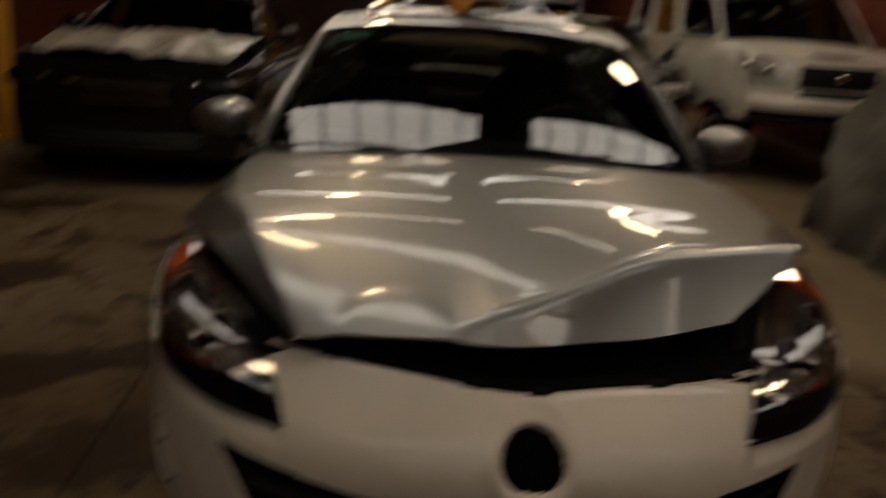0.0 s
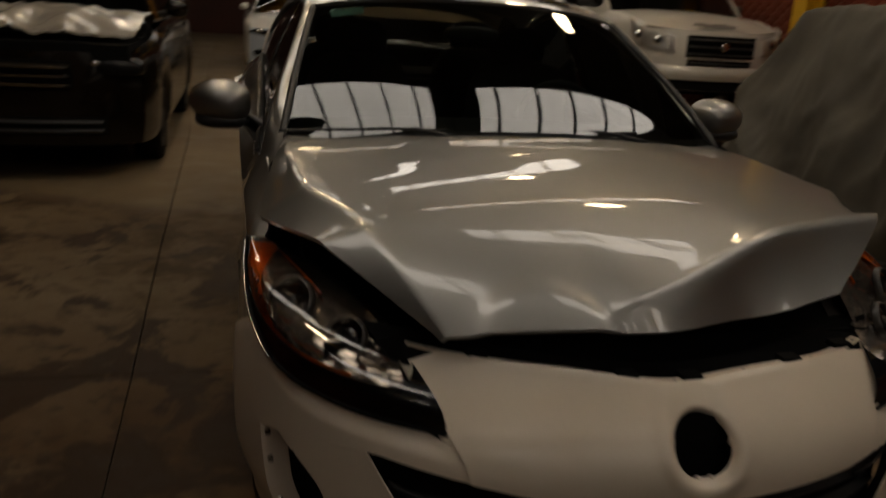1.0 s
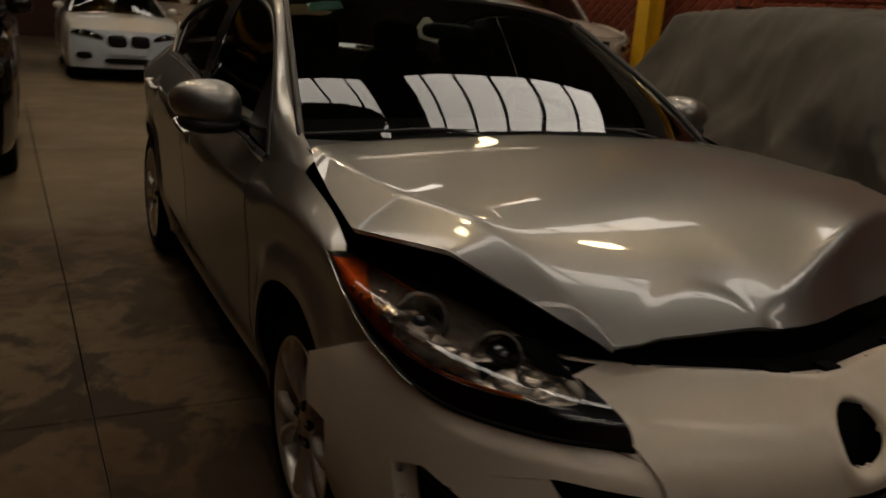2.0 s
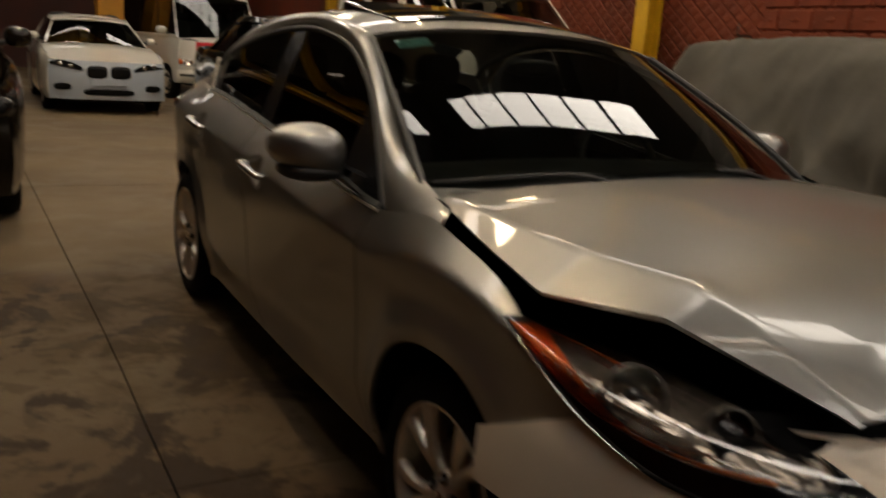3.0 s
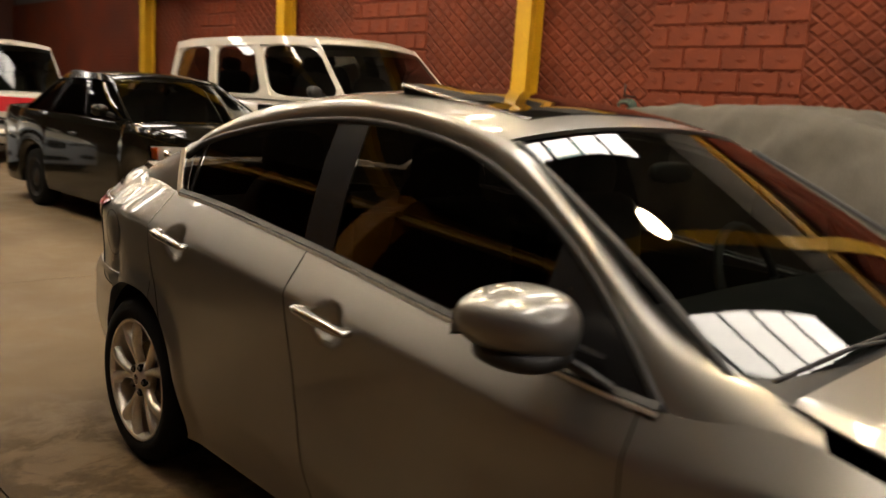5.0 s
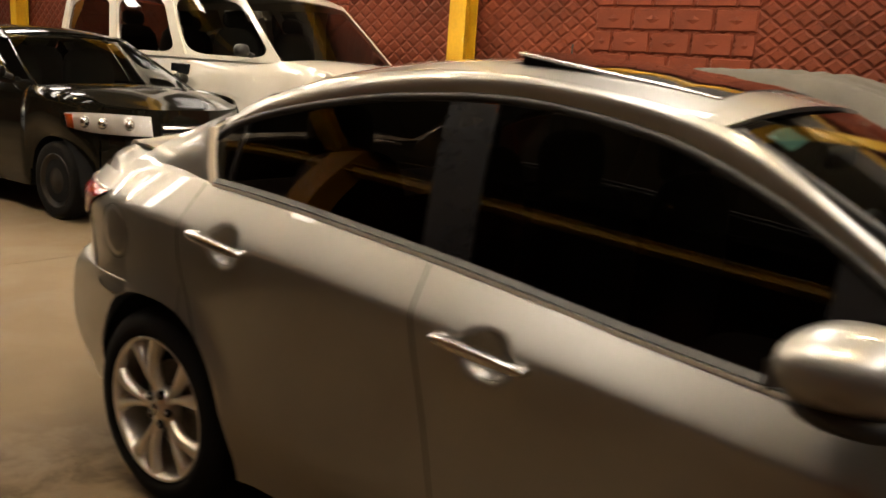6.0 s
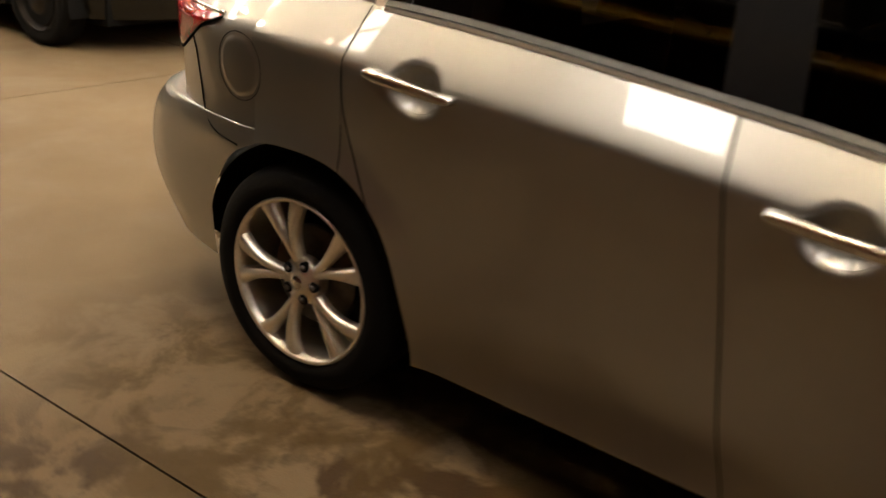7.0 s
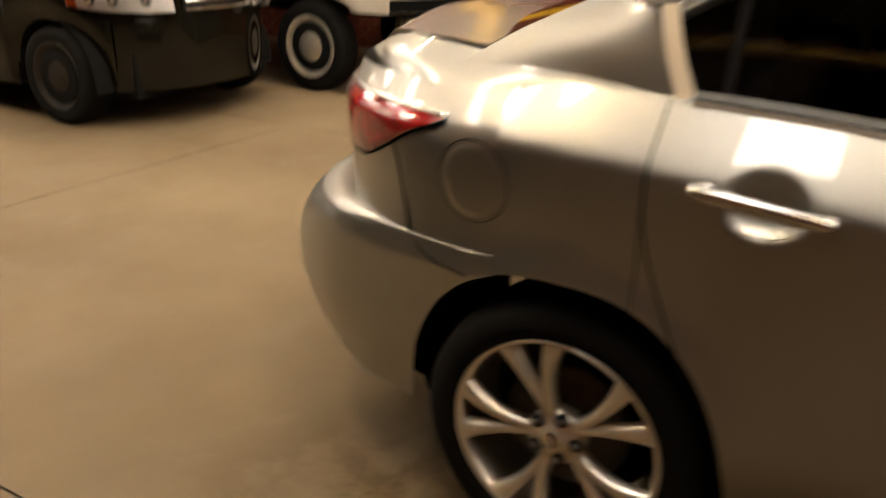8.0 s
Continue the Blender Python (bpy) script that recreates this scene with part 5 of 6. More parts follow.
# ---- wheels ----
def wheel(s, y, z):
    ob = part("wheel", lathe([(0.211, -0.10), (0.220, -0.06), (0.232, -0.016), (0.2345, -0.004), (0.230, 0.0), (0.222, -0.006), (0.216, -0.03), (0.206, -0.16)], 64), ALLOY, car, "ten-spoke alloy wheel")
    tyre = part("tyre", lathe([(0.222, -0.19), (0.25, -0.21), (0.295, -0.205), (0.315, -0.18), (0.318, -0.12), (0.318, -0.06), (0.312, -0.022), (0.295, -0.004), (0.262, 0.004), (0.236, -0.002), (0.226, -0.014)], 72), RUBBER, ob, "black tyre")
    part("brake_disc", lathe([(0.03, -0.075), (0.14, -0.075), (0.142, -0.09), (0.03, -0.095)], 32), STEEL, ob)
    part("backing", lathe([(0.0, -0.15), (0.20, -0.15)], 24), VOID, ob)
    bm = bmesh.new()
    # spokes in five pairs, each a tapered curved bar
    for k in range(10):
        a = radians(90 + 72 * (k // 2) + (14.5 if k % 2 else -14.5))
        c, sn = math.cos(a), math.sin(a)
        skew = radians(-7 if k % 2 else 7)
        rows = []
        for i in range(9):
            t = i / 8
            r = 0.048 + (0.223 - 0.048) * t
            aa = a + skew * (1 - t) * 1.7
            wd = 0.0112 + 0.006 * abs(t - 0.4) + 0.011 * t**3
            x = -0.022 + 0.018 * math.sin(t * math.pi * 0.75) + 0.002 * t
            cc, ss = math.cos(aa), math.sin(aa)
            row = []
            for off, dx in ((-wd, -0.03), (-wd * 0.92, -0.004), (-wd * 0.35, 0.001), (wd * 0.35, 0.001), (wd * 0.92, -0.004), (wd, -0.03)):
                row.append(bm.verts.new((x + dx, r * cc - off * ss, r * ss + off * cc)))
            rows.append(row)
        for p, q in zip(rows, rows[1:]):
            for j in range(5):
                bm.faces.new((p[j], p[j + 1], q[j + 1], q[j]))
    part("spokes", bm, ALLOY, ob)
    part("hub", lathe([(0.0, -0.006), (0.022, -0.006), (0.03, -0.010), (0.036, -0.016), (0.06, -0.020), (0.066, -0.028), (0.064, -0.06)], 32), ALLOY, ob)
    for k in range(5):
        a = radians(90 + 36 + 72 * k)
        part("lug_nut", lathe([(0.0, -0.004), (0.006, -0.005), (0.0085, -0.010), (0.0085, -0.03)], 6), STEEL, ob).location = (0, 0.050 * math.cos(a), 0.050 * math.sin(a))
        part("nut_well", lathe([(0.0, -0.0125), (0.0135, -0.0120), (0.0150, -0.0150), (0.0150, -0.04)], 16), VOID, ob).location = (0, 0.050 * math.cos(a), 0.050 * math.sin(a))
    part("centre_badge", lathe([(0.0, -0.001), (0.018, -0.003), (0.022, -0.008)], 24), CHROMEDULL, ob)
    ob.matrix_local = pose(s * (0.862 if y > 1 else 0.838), y, z, 0, 0, 0 if s > 0 else 180) @ pose(0, 0, 0, 18 if y > 1 else 40)
    return ob


for s in (-1, 1):
    wheel(s, WHEEL_F, 0.318 + fall(0, WHEEL_F))
    wheel(s, WHEEL_R, 0.318)

# ---- inside of the car and underbody ----
part("floor_pan", boxes(((-0.66, -0.5, 0.19), (0.66, 2.95, 0.26))), VOID, car, smooth=False)
part("inner_tub", boxes(((-0.78, 0.30, 0.24), (-0.765, 2.45, 0.90)), ((0.765, 0.30, 0.24), (0.78, 2.45, 0.90)), ((-0.74, 2.35, 0.26), (0.74, 2.4, 0.96)), ((-0.74, 0.27, 0.26), (0.74, 0.30, 0.92))), VOID, car, smooth=False)
part("dashboard", loft([[(-0.70, 0.42, 0.915), (0, 0.36, 0.945), (0.70, 0.42, 0.915)], [(-0.70, 0.58, 0.945), (0, 0.56, 0.965), (0.70, 0.58, 0.945)], [(-0.72, 0.80, 0.935), (0, 0.78, 0.955), (0.72, 0.80, 0.935)], [(-0.72, 0.84, 0.60), (0, 0.80, 0.60), (0.72, 0.84, 0.60)]], 24, 14), INTERIOR, car, "black dashboard", solid=0.02)
part("parcel_shelf", boxes(((-0.68, 2.25, 0.98), (0.68, 2.75, 1.0))), INTERIOR, car, smooth=False)


def car_seat(x, y):
    ob = part("seat", blob((x, y, 0.52), (0.25, 0.27, 0.10), 4), SEAT, car, "dark cloth seat")
    part("backrest", blob((x, y + 0.33, 0.82), (0.24, 0.08, 0.33), 3.5), SEAT, ob)
    part("headrest", blob((x, y + 0.38, 1.20), (0.13, 0.05, 0.09), 3), SEAT, ob)


for x in (-0.37, 0.37):
    car_seat(x, 1.15)
    car_seat(x, 1.98)
part("steering_wheel", tube([(0.37 + 0.18 * math.cos(a), 0.88 + 0.07 * math.sin(a), 0.93 + 0.17 * math.sin(a)) for a in span(0, 2 * math.pi, 33)], 0.015, 8), INTERIOR, car)
part("rear_mirror", blob((0.0, 0.98, 1.27), (0.11, 0.02, 0.03), 3), PLASTIC, car)


# ---- the other vehicles ----
def vehicle(name, m, label, category, body, dim, cab, wheels, windows, pane=TINT, hood=None, fascia=None, taper=0.16, mirrors=1.0, group="parked vehicles"):
    """A parked vehicle, nose at y = 0 and facing -y. dim: length, half width, bottom, nose height, cowl height, belt height, deck height;
    cab: windshield foot, windshield head, rear head, rear foot (y), roof height, half width at belt and roof; wheels: two y, radius."""
    L, W, zb, zn, zc, zbelt, zd = dim
    yf0, yf1, yr1, yr0, zr, wb, wt = cab
    ya, yb, wr = wheels
    ob = thing(name, m, label, category, group)
    top = ((0.0, zn), (yf0 * 0.5, (zn + zc) / 2 + 0.03), (yf0, zc), (yf0 + 0.25, zbelt), ((yf0 + yr0) / 2, zbelt + 0.01), (yr0 - 0.05, zbelt + 0.02), (L - 0.05, zd), (L, zd - 0.05))

    def face(x, z):
        t = abs(x) / (W * (1.01 - taper))
        h = (z - zb) / (zn - zb)
        return -0.05 + (0.10 + 0.44 * taper) * min(t, 1.3) ** 2.6 + 0.05 * max(0, h - 0.6) ** 1.5 - 0.02 * math.sin(max(0, min(1, h)) * math.pi)

    def wide(y):
        d0, d1 = max(0.0, 1 - y / 0.7), max(0.0, 1 - (L - y) / 0.6)
        return W * (1 - taper * d0**2.2 - 0.14 * d1**2.2)

    # the corner where the front turns into the side
    xe = W * 0.6
    while face(xe, zb) < min(0.34, ya - wr * 1.18 - 0.02) and xe < wide(face(xe, zb)):
        xe += 0.005
    ye = face(xe, zb)

    def plan(y):
        return wide(y) - (wide(ye) - xe) * max(0.0, 1 - max(0.0, y - ye) / 0.3) ** 2

    def outline(x0, y1, n=12):
        """Plan of the body from x0 on the front round the corner to y1 on the side."""
        return [(x, face(x, zb)) for x in span(x0, xe, n)] + [(plan(y), y) for y in span(ye, y1, n)[1:]]

    def low(y):
        z = zb
        for yc in (ya, yb):
            d = abs(y - yc) / (wr * 1.18)
            if d < 1:
                z = max(z, zb + (wr * 2.16 - zb) * (1 - d**2.4) ** (1 / 2.2))
        return z

    ys = sorted(set([ye + (L - ye) * k / 50 for k in range(51)] + [yc - wr * 1.18 * math.cos(math.pi * k / 20) for yc in (ya, yb) for k in range(21)]))
    for s in (-1, 1):
        bm = bmesh.new()
        rows = []
        for y in ys:
            w, z0, z1 = plan(y), low(y), curve(top, y)
            prof = ((0.955, 0.0), (0.985, 0.12), (1.0, 0.35), (0.998, 0.6), (0.99, 0.78), (0.965, 0.93), (0.93, 1.0))
            rows.append([bm.verts.new((s * w * a, y, z0 + (z1 - z0) * b)) for a, b in prof])
        for p, q in zip(rows, rows[1:]):
            for j in range(len(p) - 1):
                bm.faces.new((p[j], q[j], q[j + 1], p[j + 1]))
        if s > 0:
            bmesh.ops.reverse_faces(bm, faces=bm.faces)
        flank_ob = part("side_panel", bm, body, ob, solid=0.02)
        for yd in windows[1:-1]:
            y = yf0 + (yr0 - yf0) * yd
            if low(y) < zb + 0.02:
                part("door_gap", sheet(lambda u, v, y=y: (s * (plan(y) * (1.0 - 0.015 * abs(2 * v - 1) ** 3) + 0.001), y + 0.008 * u, zb + 0.06 + (zbelt - zb - 0.10) * v), 2, 8), VOID, flank_ob)
                part("handle", blob((s * (W + 0.015), y + 0.13, zbelt - 0.16), (0.016, 0.09, 0.016), 3, 12, 8), body if pane is not TINT else PLASTIC, flank_ob)

    def lid(y0, y1, material, nm, lift=0.004):
        def fn(u, v):
            y = y0 + (y1 - y0) * v
            t = 2 * u - 1
            x = t * plan(y) * 0.93
            if y0 < 0.1:
                x = t * (xe * 0.985 * (1 - v) ** 3 + plan(y) * 0.93 * (1 - (1 - v) ** 3))
                y = (face(x, zn) + 0.005) * (1 - v) + y1 * v
            return (x, y, curve(top, max(0.0, y)) + lift + 0.05 * (1 - abs(t) ** 2.5) * (1 if y0 > 0.1 else min(1.0, 0.4 + v)))

        return part(nm, sheet(fn, 20, 14), material, ob, solid=0.012)

    if hood is not False:
        lid(0.02, yf0 + 0.05, hood or body, "hood")
    lid(yr0 - 0.1, L - 0.02, body, "rear_deck")

    part("front_fascia", sheet(lambda u, v: ((2 * u - 1) * xe, face((2 * u - 1) * xe, zb + (zn - zb) * v), zb + (zn + 0.02 - zb) * v), 40, 12), fascia or body, ob, solid=0.02)
    part("rear_fascia", sheet(lambda u, v: ((2 * u - 1) * W * 0.86, L - 0.12 * abs(2 * u - 1) ** 3, zb + (zd - zb) * v), 16, 6), body, ob, solid=0.02)
    part("underbody", boxes(((-W * 0.72, 0.12, zb - 0.05), (W * 0.72, L - 0.12, zb + 0.25))), VOID, ob, smooth=False)

    # cab
    def cabp(s, u, h, out=0.0):
        y = (yf0 + (yf1 - yf0) * h) * (1 - u) + (yr0 + (yr1 - yr0) * h) * u
        z = zbelt + (zr - zbelt) * h
        pinch = 1 - 0.05 * (abs(2 * u - 1) ** 3)
        return (s * ((wb + (wt - wb) * h**1.25) * pinch + out), y, z - 0.05 * (abs(2 * u - 1) ** 4) * h)

    def patch(s, u0, u1, h0, h1, nm, material, out, n=10):
        bm = sheet(lambda a, b: cabp(s, u0 + (u1 - u0) * a, h0 + (h1 - h0) * b, out), n, 8)
        if s > 0:
            bmesh.ops.reverse_faces(bm, faces=bm.faces)
        return part(nm, bm, material, ob, solid=0.02 if material is body else 0.0)

    pw = (0.09 if pane is TINT else 0.17) / (yr0 - yf0)
    for s in (-1, 1):
        patch(s, 0, 1, 0.86, 1.0, "roof_rail", body, 0.004, 30)
        patch(s, 0, 1, 0.0, 0.06, "belt_rail", body, 0.004, 30)
        for k, u in enumerate(windows):
            patch(s, max(0, u - pw / 2), min(1, u + pw / 2), 0.05, 0.88, "pillar", body if (pane is not TINT or k in (0, len(windows) - 1)) else GLOSSBLACK, 0.003, 3)
        for u0, u1 in zip(windows, windows[1:]):
            w = patch(s, u0 + pw / 2, u1 - pw / 2, 0.06, 0.86, "window", pane, -0.006)
            if pane is TINTBG:
                # body-coloured surround with rounded corners

                def surround(a, b, um=(u0 + u1) / 2, uh=(u1 - u0 - pw) / 2 + 0.004):
                    c, d = math.cos(2 * math.pi * a), math.sin(2 * math.pi * a)
                    square = 1 / max(abs(c), abs(d))
                    soft = 0.97 / (abs(c) ** 4.5 + abs(d) ** 4.5) ** (1 / 4.5)
                    r = soft + (square - soft) * b
                    return cabp(s, um + uh * r * c, 0.46 + 0.41 * r * d, 0.006 - 0.004 * b)

                part("window_frame", sheet(surround, 64, 3), body, w, solid=0.01)
    bow = lambda t: 1 - t * t
    part("windshield", sheet(lambda u, v: (lambda p, t: (p[0] * t, p[1] - 0.10 * bow(t), p[2] + 0.03 * bow(t)))(cabp(1, 0.0, 0.02 + 0.95 * v), 2 * u - 1), 18, 10), WSGLASS if pane is TINT else pane, ob)
    part("windshield_frame", sheet(lambda u, v: (lambda p, t: (p[0] * t, p[1] - 0.10 * bow(t), p[2] + 0.03 * bow(t)))(cabp(1, 0.0, 0.93 + 0.07 * v, 0.01), 2 * u - 1), 18, 3), body, ob, solid=0.02)
    part("rear_window", sheet(lambda u, v: (lambda p, t: (p[0] * t, p[1] + 0.06 * bow(t), p[2] + 0.02 * bow(t)))(cabp(1, 1.0, 0.02 + 0.95 * v), 2 * u - 1), 14, 8), pane, ob)
    part("roof", sheet(lambda u, v: (lambda p, t: (p[0] * t, p[1] - 0.10 * bow(t) * (1 - v) + 0.06 * bow(t) * v, p[2] + 0.055 * (1 - abs(t) ** 2.6)))(cabp(1, v, 1.0, 0.004), 2 * u - 1), 20, 20), body, ob, solid=0.02)
    for s in (-1, 1):
        mi = part("mirror", blob((s * (wb + 0.04 + 0.10 * mirrors), yf0 + 0.42, zbelt + 0.06 + 0.06 * mirrors), (0.10 * mirrors, 0.06, 0.075 * mirrors), 2.6, 14, 9), PLASTIC if pane is TINTBG else body, ob)
        part("mirror_foot", tube([(s * (wb - 0.02), yf0 + 0.42, zbelt + 0.06), (s * (wb + 0.08), yf0 + 0.42, zbelt + 0.09)], 0.025, 6), PLASTIC, mi)
    # inside: dash and seats seen through the panes
    part("dashboard", boxes(((-wb * 0.9, yf0 + 0.12, zbelt - 0.3), (wb * 0.9, yf0 + 0.45, zbelt + 0.0))), INTERIOR, ob, smooth=False, bevel=0.04)
    for y in [yf0 + 1.0 + 0.95 * k for k in range(int((yr0 - yf0 - 0.9) / 0.95))]:
        for x in (-wb * 0.48, wb * 0.48):
            st = part("seat", blob((x, y + 0.2, zbelt - 0.05), (wb * 0.34, 0.09, 0.40), 3.5, 14, 8), SEAT, ob)
            part("headrest", blob((x, y + 0.24, zbelt + 0.42), (wb * 0.18, 0.05, 0.09), 3, 10, 6), SEAT, st)
    for s in (-1, 1):
        for y in (ya, yb):
            wh = part("wheel", lathe([(wr * 0.60, -0.13), (wr * 0.66, -0.02), (wr * 0.69, 0.0), (wr * 0.66, -0.004), (wr * 0.60, -0.03), (wr * 0.25, -0.015), (wr * 0.2, -0.004), (0.0, -0.002)], 28), DARKWHEEL if body in (DARKPAINT, BLACKPAINT) else ALLOY, ob)
            part("tyre", lathe([(wr * 0.66, -0.2), (wr * 0.95, -0.2), (wr, -0.17), (wr, -0.04), (wr * 0.96, -0.008), (wr * 0.85, 0.003), (wr * 0.7, -0.004)], 36), RUBBER, wh)
            part("rim_shade", lathe([(wr * 0.33, -0.0145), (wr * 0.55, -0.0215)], 28), VOID, wh)
            wh.matrix_local = pose(s * (W - 0.02), y, wr, 0, 0, 0 if s > 0 else 180)
            if low(y) > zb:
                part("wheel_well", sheet(lambda u, v, y=y: (s * (W * 0.97 - 0.3 * v), y + wr * 1.16 * math.cos(math.pi * u), zb + (wr * 2.14 - zb) * math.sin(math.pi * u) ** 0.8), 18, 3), VOID, ob)
    return ob, face, outline


def lamp_unit(ob, face, s, x0, x1, z0, z1):
    """A head lamp: bright bowls behind a clear cover, wrapped round the corner."""
    h = part("headlamp", sheet(lambda u, v: (s * (x0 + (x1 - x0) * u), face(x0 + (x1 - x0) * u, z0) - 0.004 + 0.03 * v, z0 + (z1 - z0) * v * (0.7 + 0.3 * u)), 12, 6), CHROMEDULL, ob, "bright head lamp", solid=0.012)
    part("lens", sheet(lambda u, v: (s * (x0 - 0.01 + (x1 - x0 + 0.02) * u), face(x0 + (x1 - x0) * u, z0) - 0.03 + 0.03 * v, z0 - 0.005 + (z1 - z0 + 0.01) * v * (0.7 + 0.3 * u)), 12, 6), CLEAR, h)
    for f in (0.3, 0.68):
        x = x0 + (x1 - x0) * f
        part("bulb", blob((s * x, face(x, z0) - 0.012, (z0 + z1) / 2), (0.045, 0.012, 0.045), 2, 12, 8), CHROME, h)
    part("indicator", blob((s * (x1 - 0.02), face(x1, z0) - 0.002, (z0 + z1) / 2), (0.035, 0.04, (z1 - z0) * 0.42), 2.6, 12, 8), AMBER, h, "orange indicator")


def bars(ob, face, w, z0, z1, n, material=CHROMEDULL, back=VOID, name="grille"):
    g = part(name, sheet(lambda u, v: ((2 * u - 1) * w, face((2 * u - 1) * w, z0) - 0.012, z0 + (z1 - z0) * v), 20, 4), back, ob, solid=0.01)
    for k in range(n):
        z = z0 + (z1 - z0) * (k + 0.5) / n
        part("bar", sheet(lambda u, v, z=z: ((2 * u - 1) * w * 0.96, face((2 * u - 1) * w, z0) - 0.038 + 0.022 * v, z - 0.009 + 0.018 * v), 16, 3), material, g, solid=0.01)
    return g


# white van by the red wall
van, face, outline = vehicle("white_van", pose(3.86, 5.6, 0), "white passenger van with dusty open windows by the red wall", "van", WHITE, (5.1, 0.86, 0.66, 1.24, 1.40, 1.38, 1.45), (0.95, 1.72, 5.0, 5.06, 2.10, 0.84, 0.72), (0.92, 4.1, 0.36), (0.0, 0.37, 0.68, 0.985), TINTBG, taper=0.20, mirrors=0.8)
for s in (-1, 1):
    # swept lamp running up on to the wing
    way = cat([(s * x, y, 0) for x, y in outline(0.47, 0.34)], 25)

    def swept(u, v, out=0.0):
        i = min(23, int(u * 24))
        p = Vector(way[i]).lerp(Vector(way[i + 1]), u * 24 - i)
        lo, hi = 1.045 + 0.05 * u + 0.12 * u * u, 1.19 + 0.16 * u
        return (p.x + s * out, p.y - out + 0.02 * v, lo + (hi - lo) * v)

    hl = part("headlamp", sheet(lambda u, v: swept(u, v, 0.022), 24, 6), BRIGHTTRIM, van, "bright swept head lamp", solid=0.008)
    part("lens", sheet(lambda u, v: swept(u, v, 0.038), 24, 6), CLEAR, hl)
    for u in (0.25, 0.52):
        part("bulb", blob(swept(u, 0.5, 0.020), (0.055, 0.03, 0.05), 2, 14, 10), CHROME, hl)
        part("bulb_shade", blob(swept(u, 0.45, 0.033), (0.026, 0.03, 0.024), 2, 10, 8), GLOSSBLACK, hl)
    for u in (0.68, 0.76, 0.84):
        part("reflector_rib", sheet(lambda a, b: swept(u + 0.03 * a, 0.15 + 0.7 * b, 0.030 - 0.006 * a), 3, 5), CHROME, hl, solid=0.003)
bars(van, face, 0.385, 1.00, 1.215, 3, PLASTIC)
bars(van, face, 0.36, 0.915, 0.975, 1, PLASTIC, VOID, "grille_slot")
part("badge", lathe([(0.0, 0.01), (0.035, 0.01), (0.045, 0.0)], 20), CHROME, van).matrix_local = pose(0, -0.115, 1.11, 0, 0, -90)
part("bumper_face", sheet(lambda u, v: (lambda x: (x, face(x, 0.8) - 0.03 - 0.025 * math.sin(v * math.pi), 0.77 + 0.14 * v))((2 * u - 1) * 0.78), 30, 6), WHITE, van, "white bumper", solid=0.02)
# black strip over the lower fascia paints in the dark below the bumper
part("under_bumper_shade", sheet(lambda u, v: (lambda x: (x, face(x, 0.7) - 0.012, 0.665 + 0.10 * v))((2 * u - 1) * 0.77), 24, 3), VOID, van, "black strip painting the dark under the bumper", solid=0.008)
part("handle_pocket", boxes(((-0.882, 2.32, 1.21), (-0.85, 2.63, 1.32))), GLOSSBLACK, van, "black sliding door pocket", smooth=False, bevel=0.01)
part("hood_patch", sheet(lambda u, v: (lambda x, y: (x, y, 1.24 + 0.04 + 0.16 * y / 0.95 + 0.03 * (y / 0.475 if y < 0.475 else 1)))(-0.22 + 0.44 * u + 0.05 * math.sin(9 * v + 3 * u), 0.03 + 0.20 * v + 0.05 * v * math.sin(9 * u)), 16, 8), mat("bare_filler", (0.12, 0.11, 0.10), 0.7), van, "bare dark patch on the hood edge")
part("fuel_mark", boxes(((-0.868, 1.55, 1.20), (-0.855, 1.62, 1.23))), PLASTIC, van, smooth=False)

# dark saloon beside the van
dark, face, outline = vehicle("dark_saloon", pose(2.0, 6.50, 0, 0, 0, 2), "dark green saloon car with bright head lamps", "car", DARKPAINT, (4.5, 0.88, 0.24, 0.93, 1.06, 1.06, 1.10), (0.96, 1.83, 3.05, 3.85, 1.53, 0.81, 0.62), (0.62, 3.3, 0.325), (0.0, 0.36, 0.70, 0.97), TINT, taper=0.27, mirrors=0.8)
for s in (-1, 1):
    # lamps wrap from the grille round the corner on to the wing
    way = cat([(s * x, y, 0) for x, y in outline(0.36, 0.42)], 31)

    def wrap(u, v, out=0.0):
        i = min(29, int(u * 30))
        p = Vector(way[i]).lerp(Vector(way[i + 1]), u * 30 - i)
        lo, hi = 0.735 + 0.05 * u * u, 0.895 + 0.012 * math.sin(u * math.pi)
        return (p.x + s * out, p.y - out + 0.03 * v, lo + (hi - lo) * v)

    hl = part("headlamp", sheet(lambda u, v: wrap(u, v, 0.024), 30, 6), BRIGHTTRIM, dark, "bright wrapped head lamp", solid=0.01)
    part("lens", sheet(lambda u, v: wrap(u, v, 0.042 + 0.006 * math.sin(v * math.pi)), 30, 8), CLEAR, hl)
    part("indicator", sheet(lambda u, v: wrap(0.86 + 0.13 * u, 0.06 + 0.88 * v, 0.034), 8, 6), AMBER, hl, "orange indicator", solid=0.008)
    for u in (0.22, 0.45, 0.66):
        part("bulb", blob(wrap(u, 0.5, 0.022), (0.05, 0.035, 0.052), 2, 14, 10), CHROME, hl)
        part("bulb_shade", blob(wrap(u, 0.46, 0.034), (0.018, 0.026, 0.018), 2, 10, 8), GLOSSBLACK, hl)
    part("lamp_seal", tube([wrap(u, 0.0, 0.034) for u in span(0, 1, 20)], 0.006, 6), VOID, hl)
bars(dark, face, 0.32, 0.74, 0.84, 2)

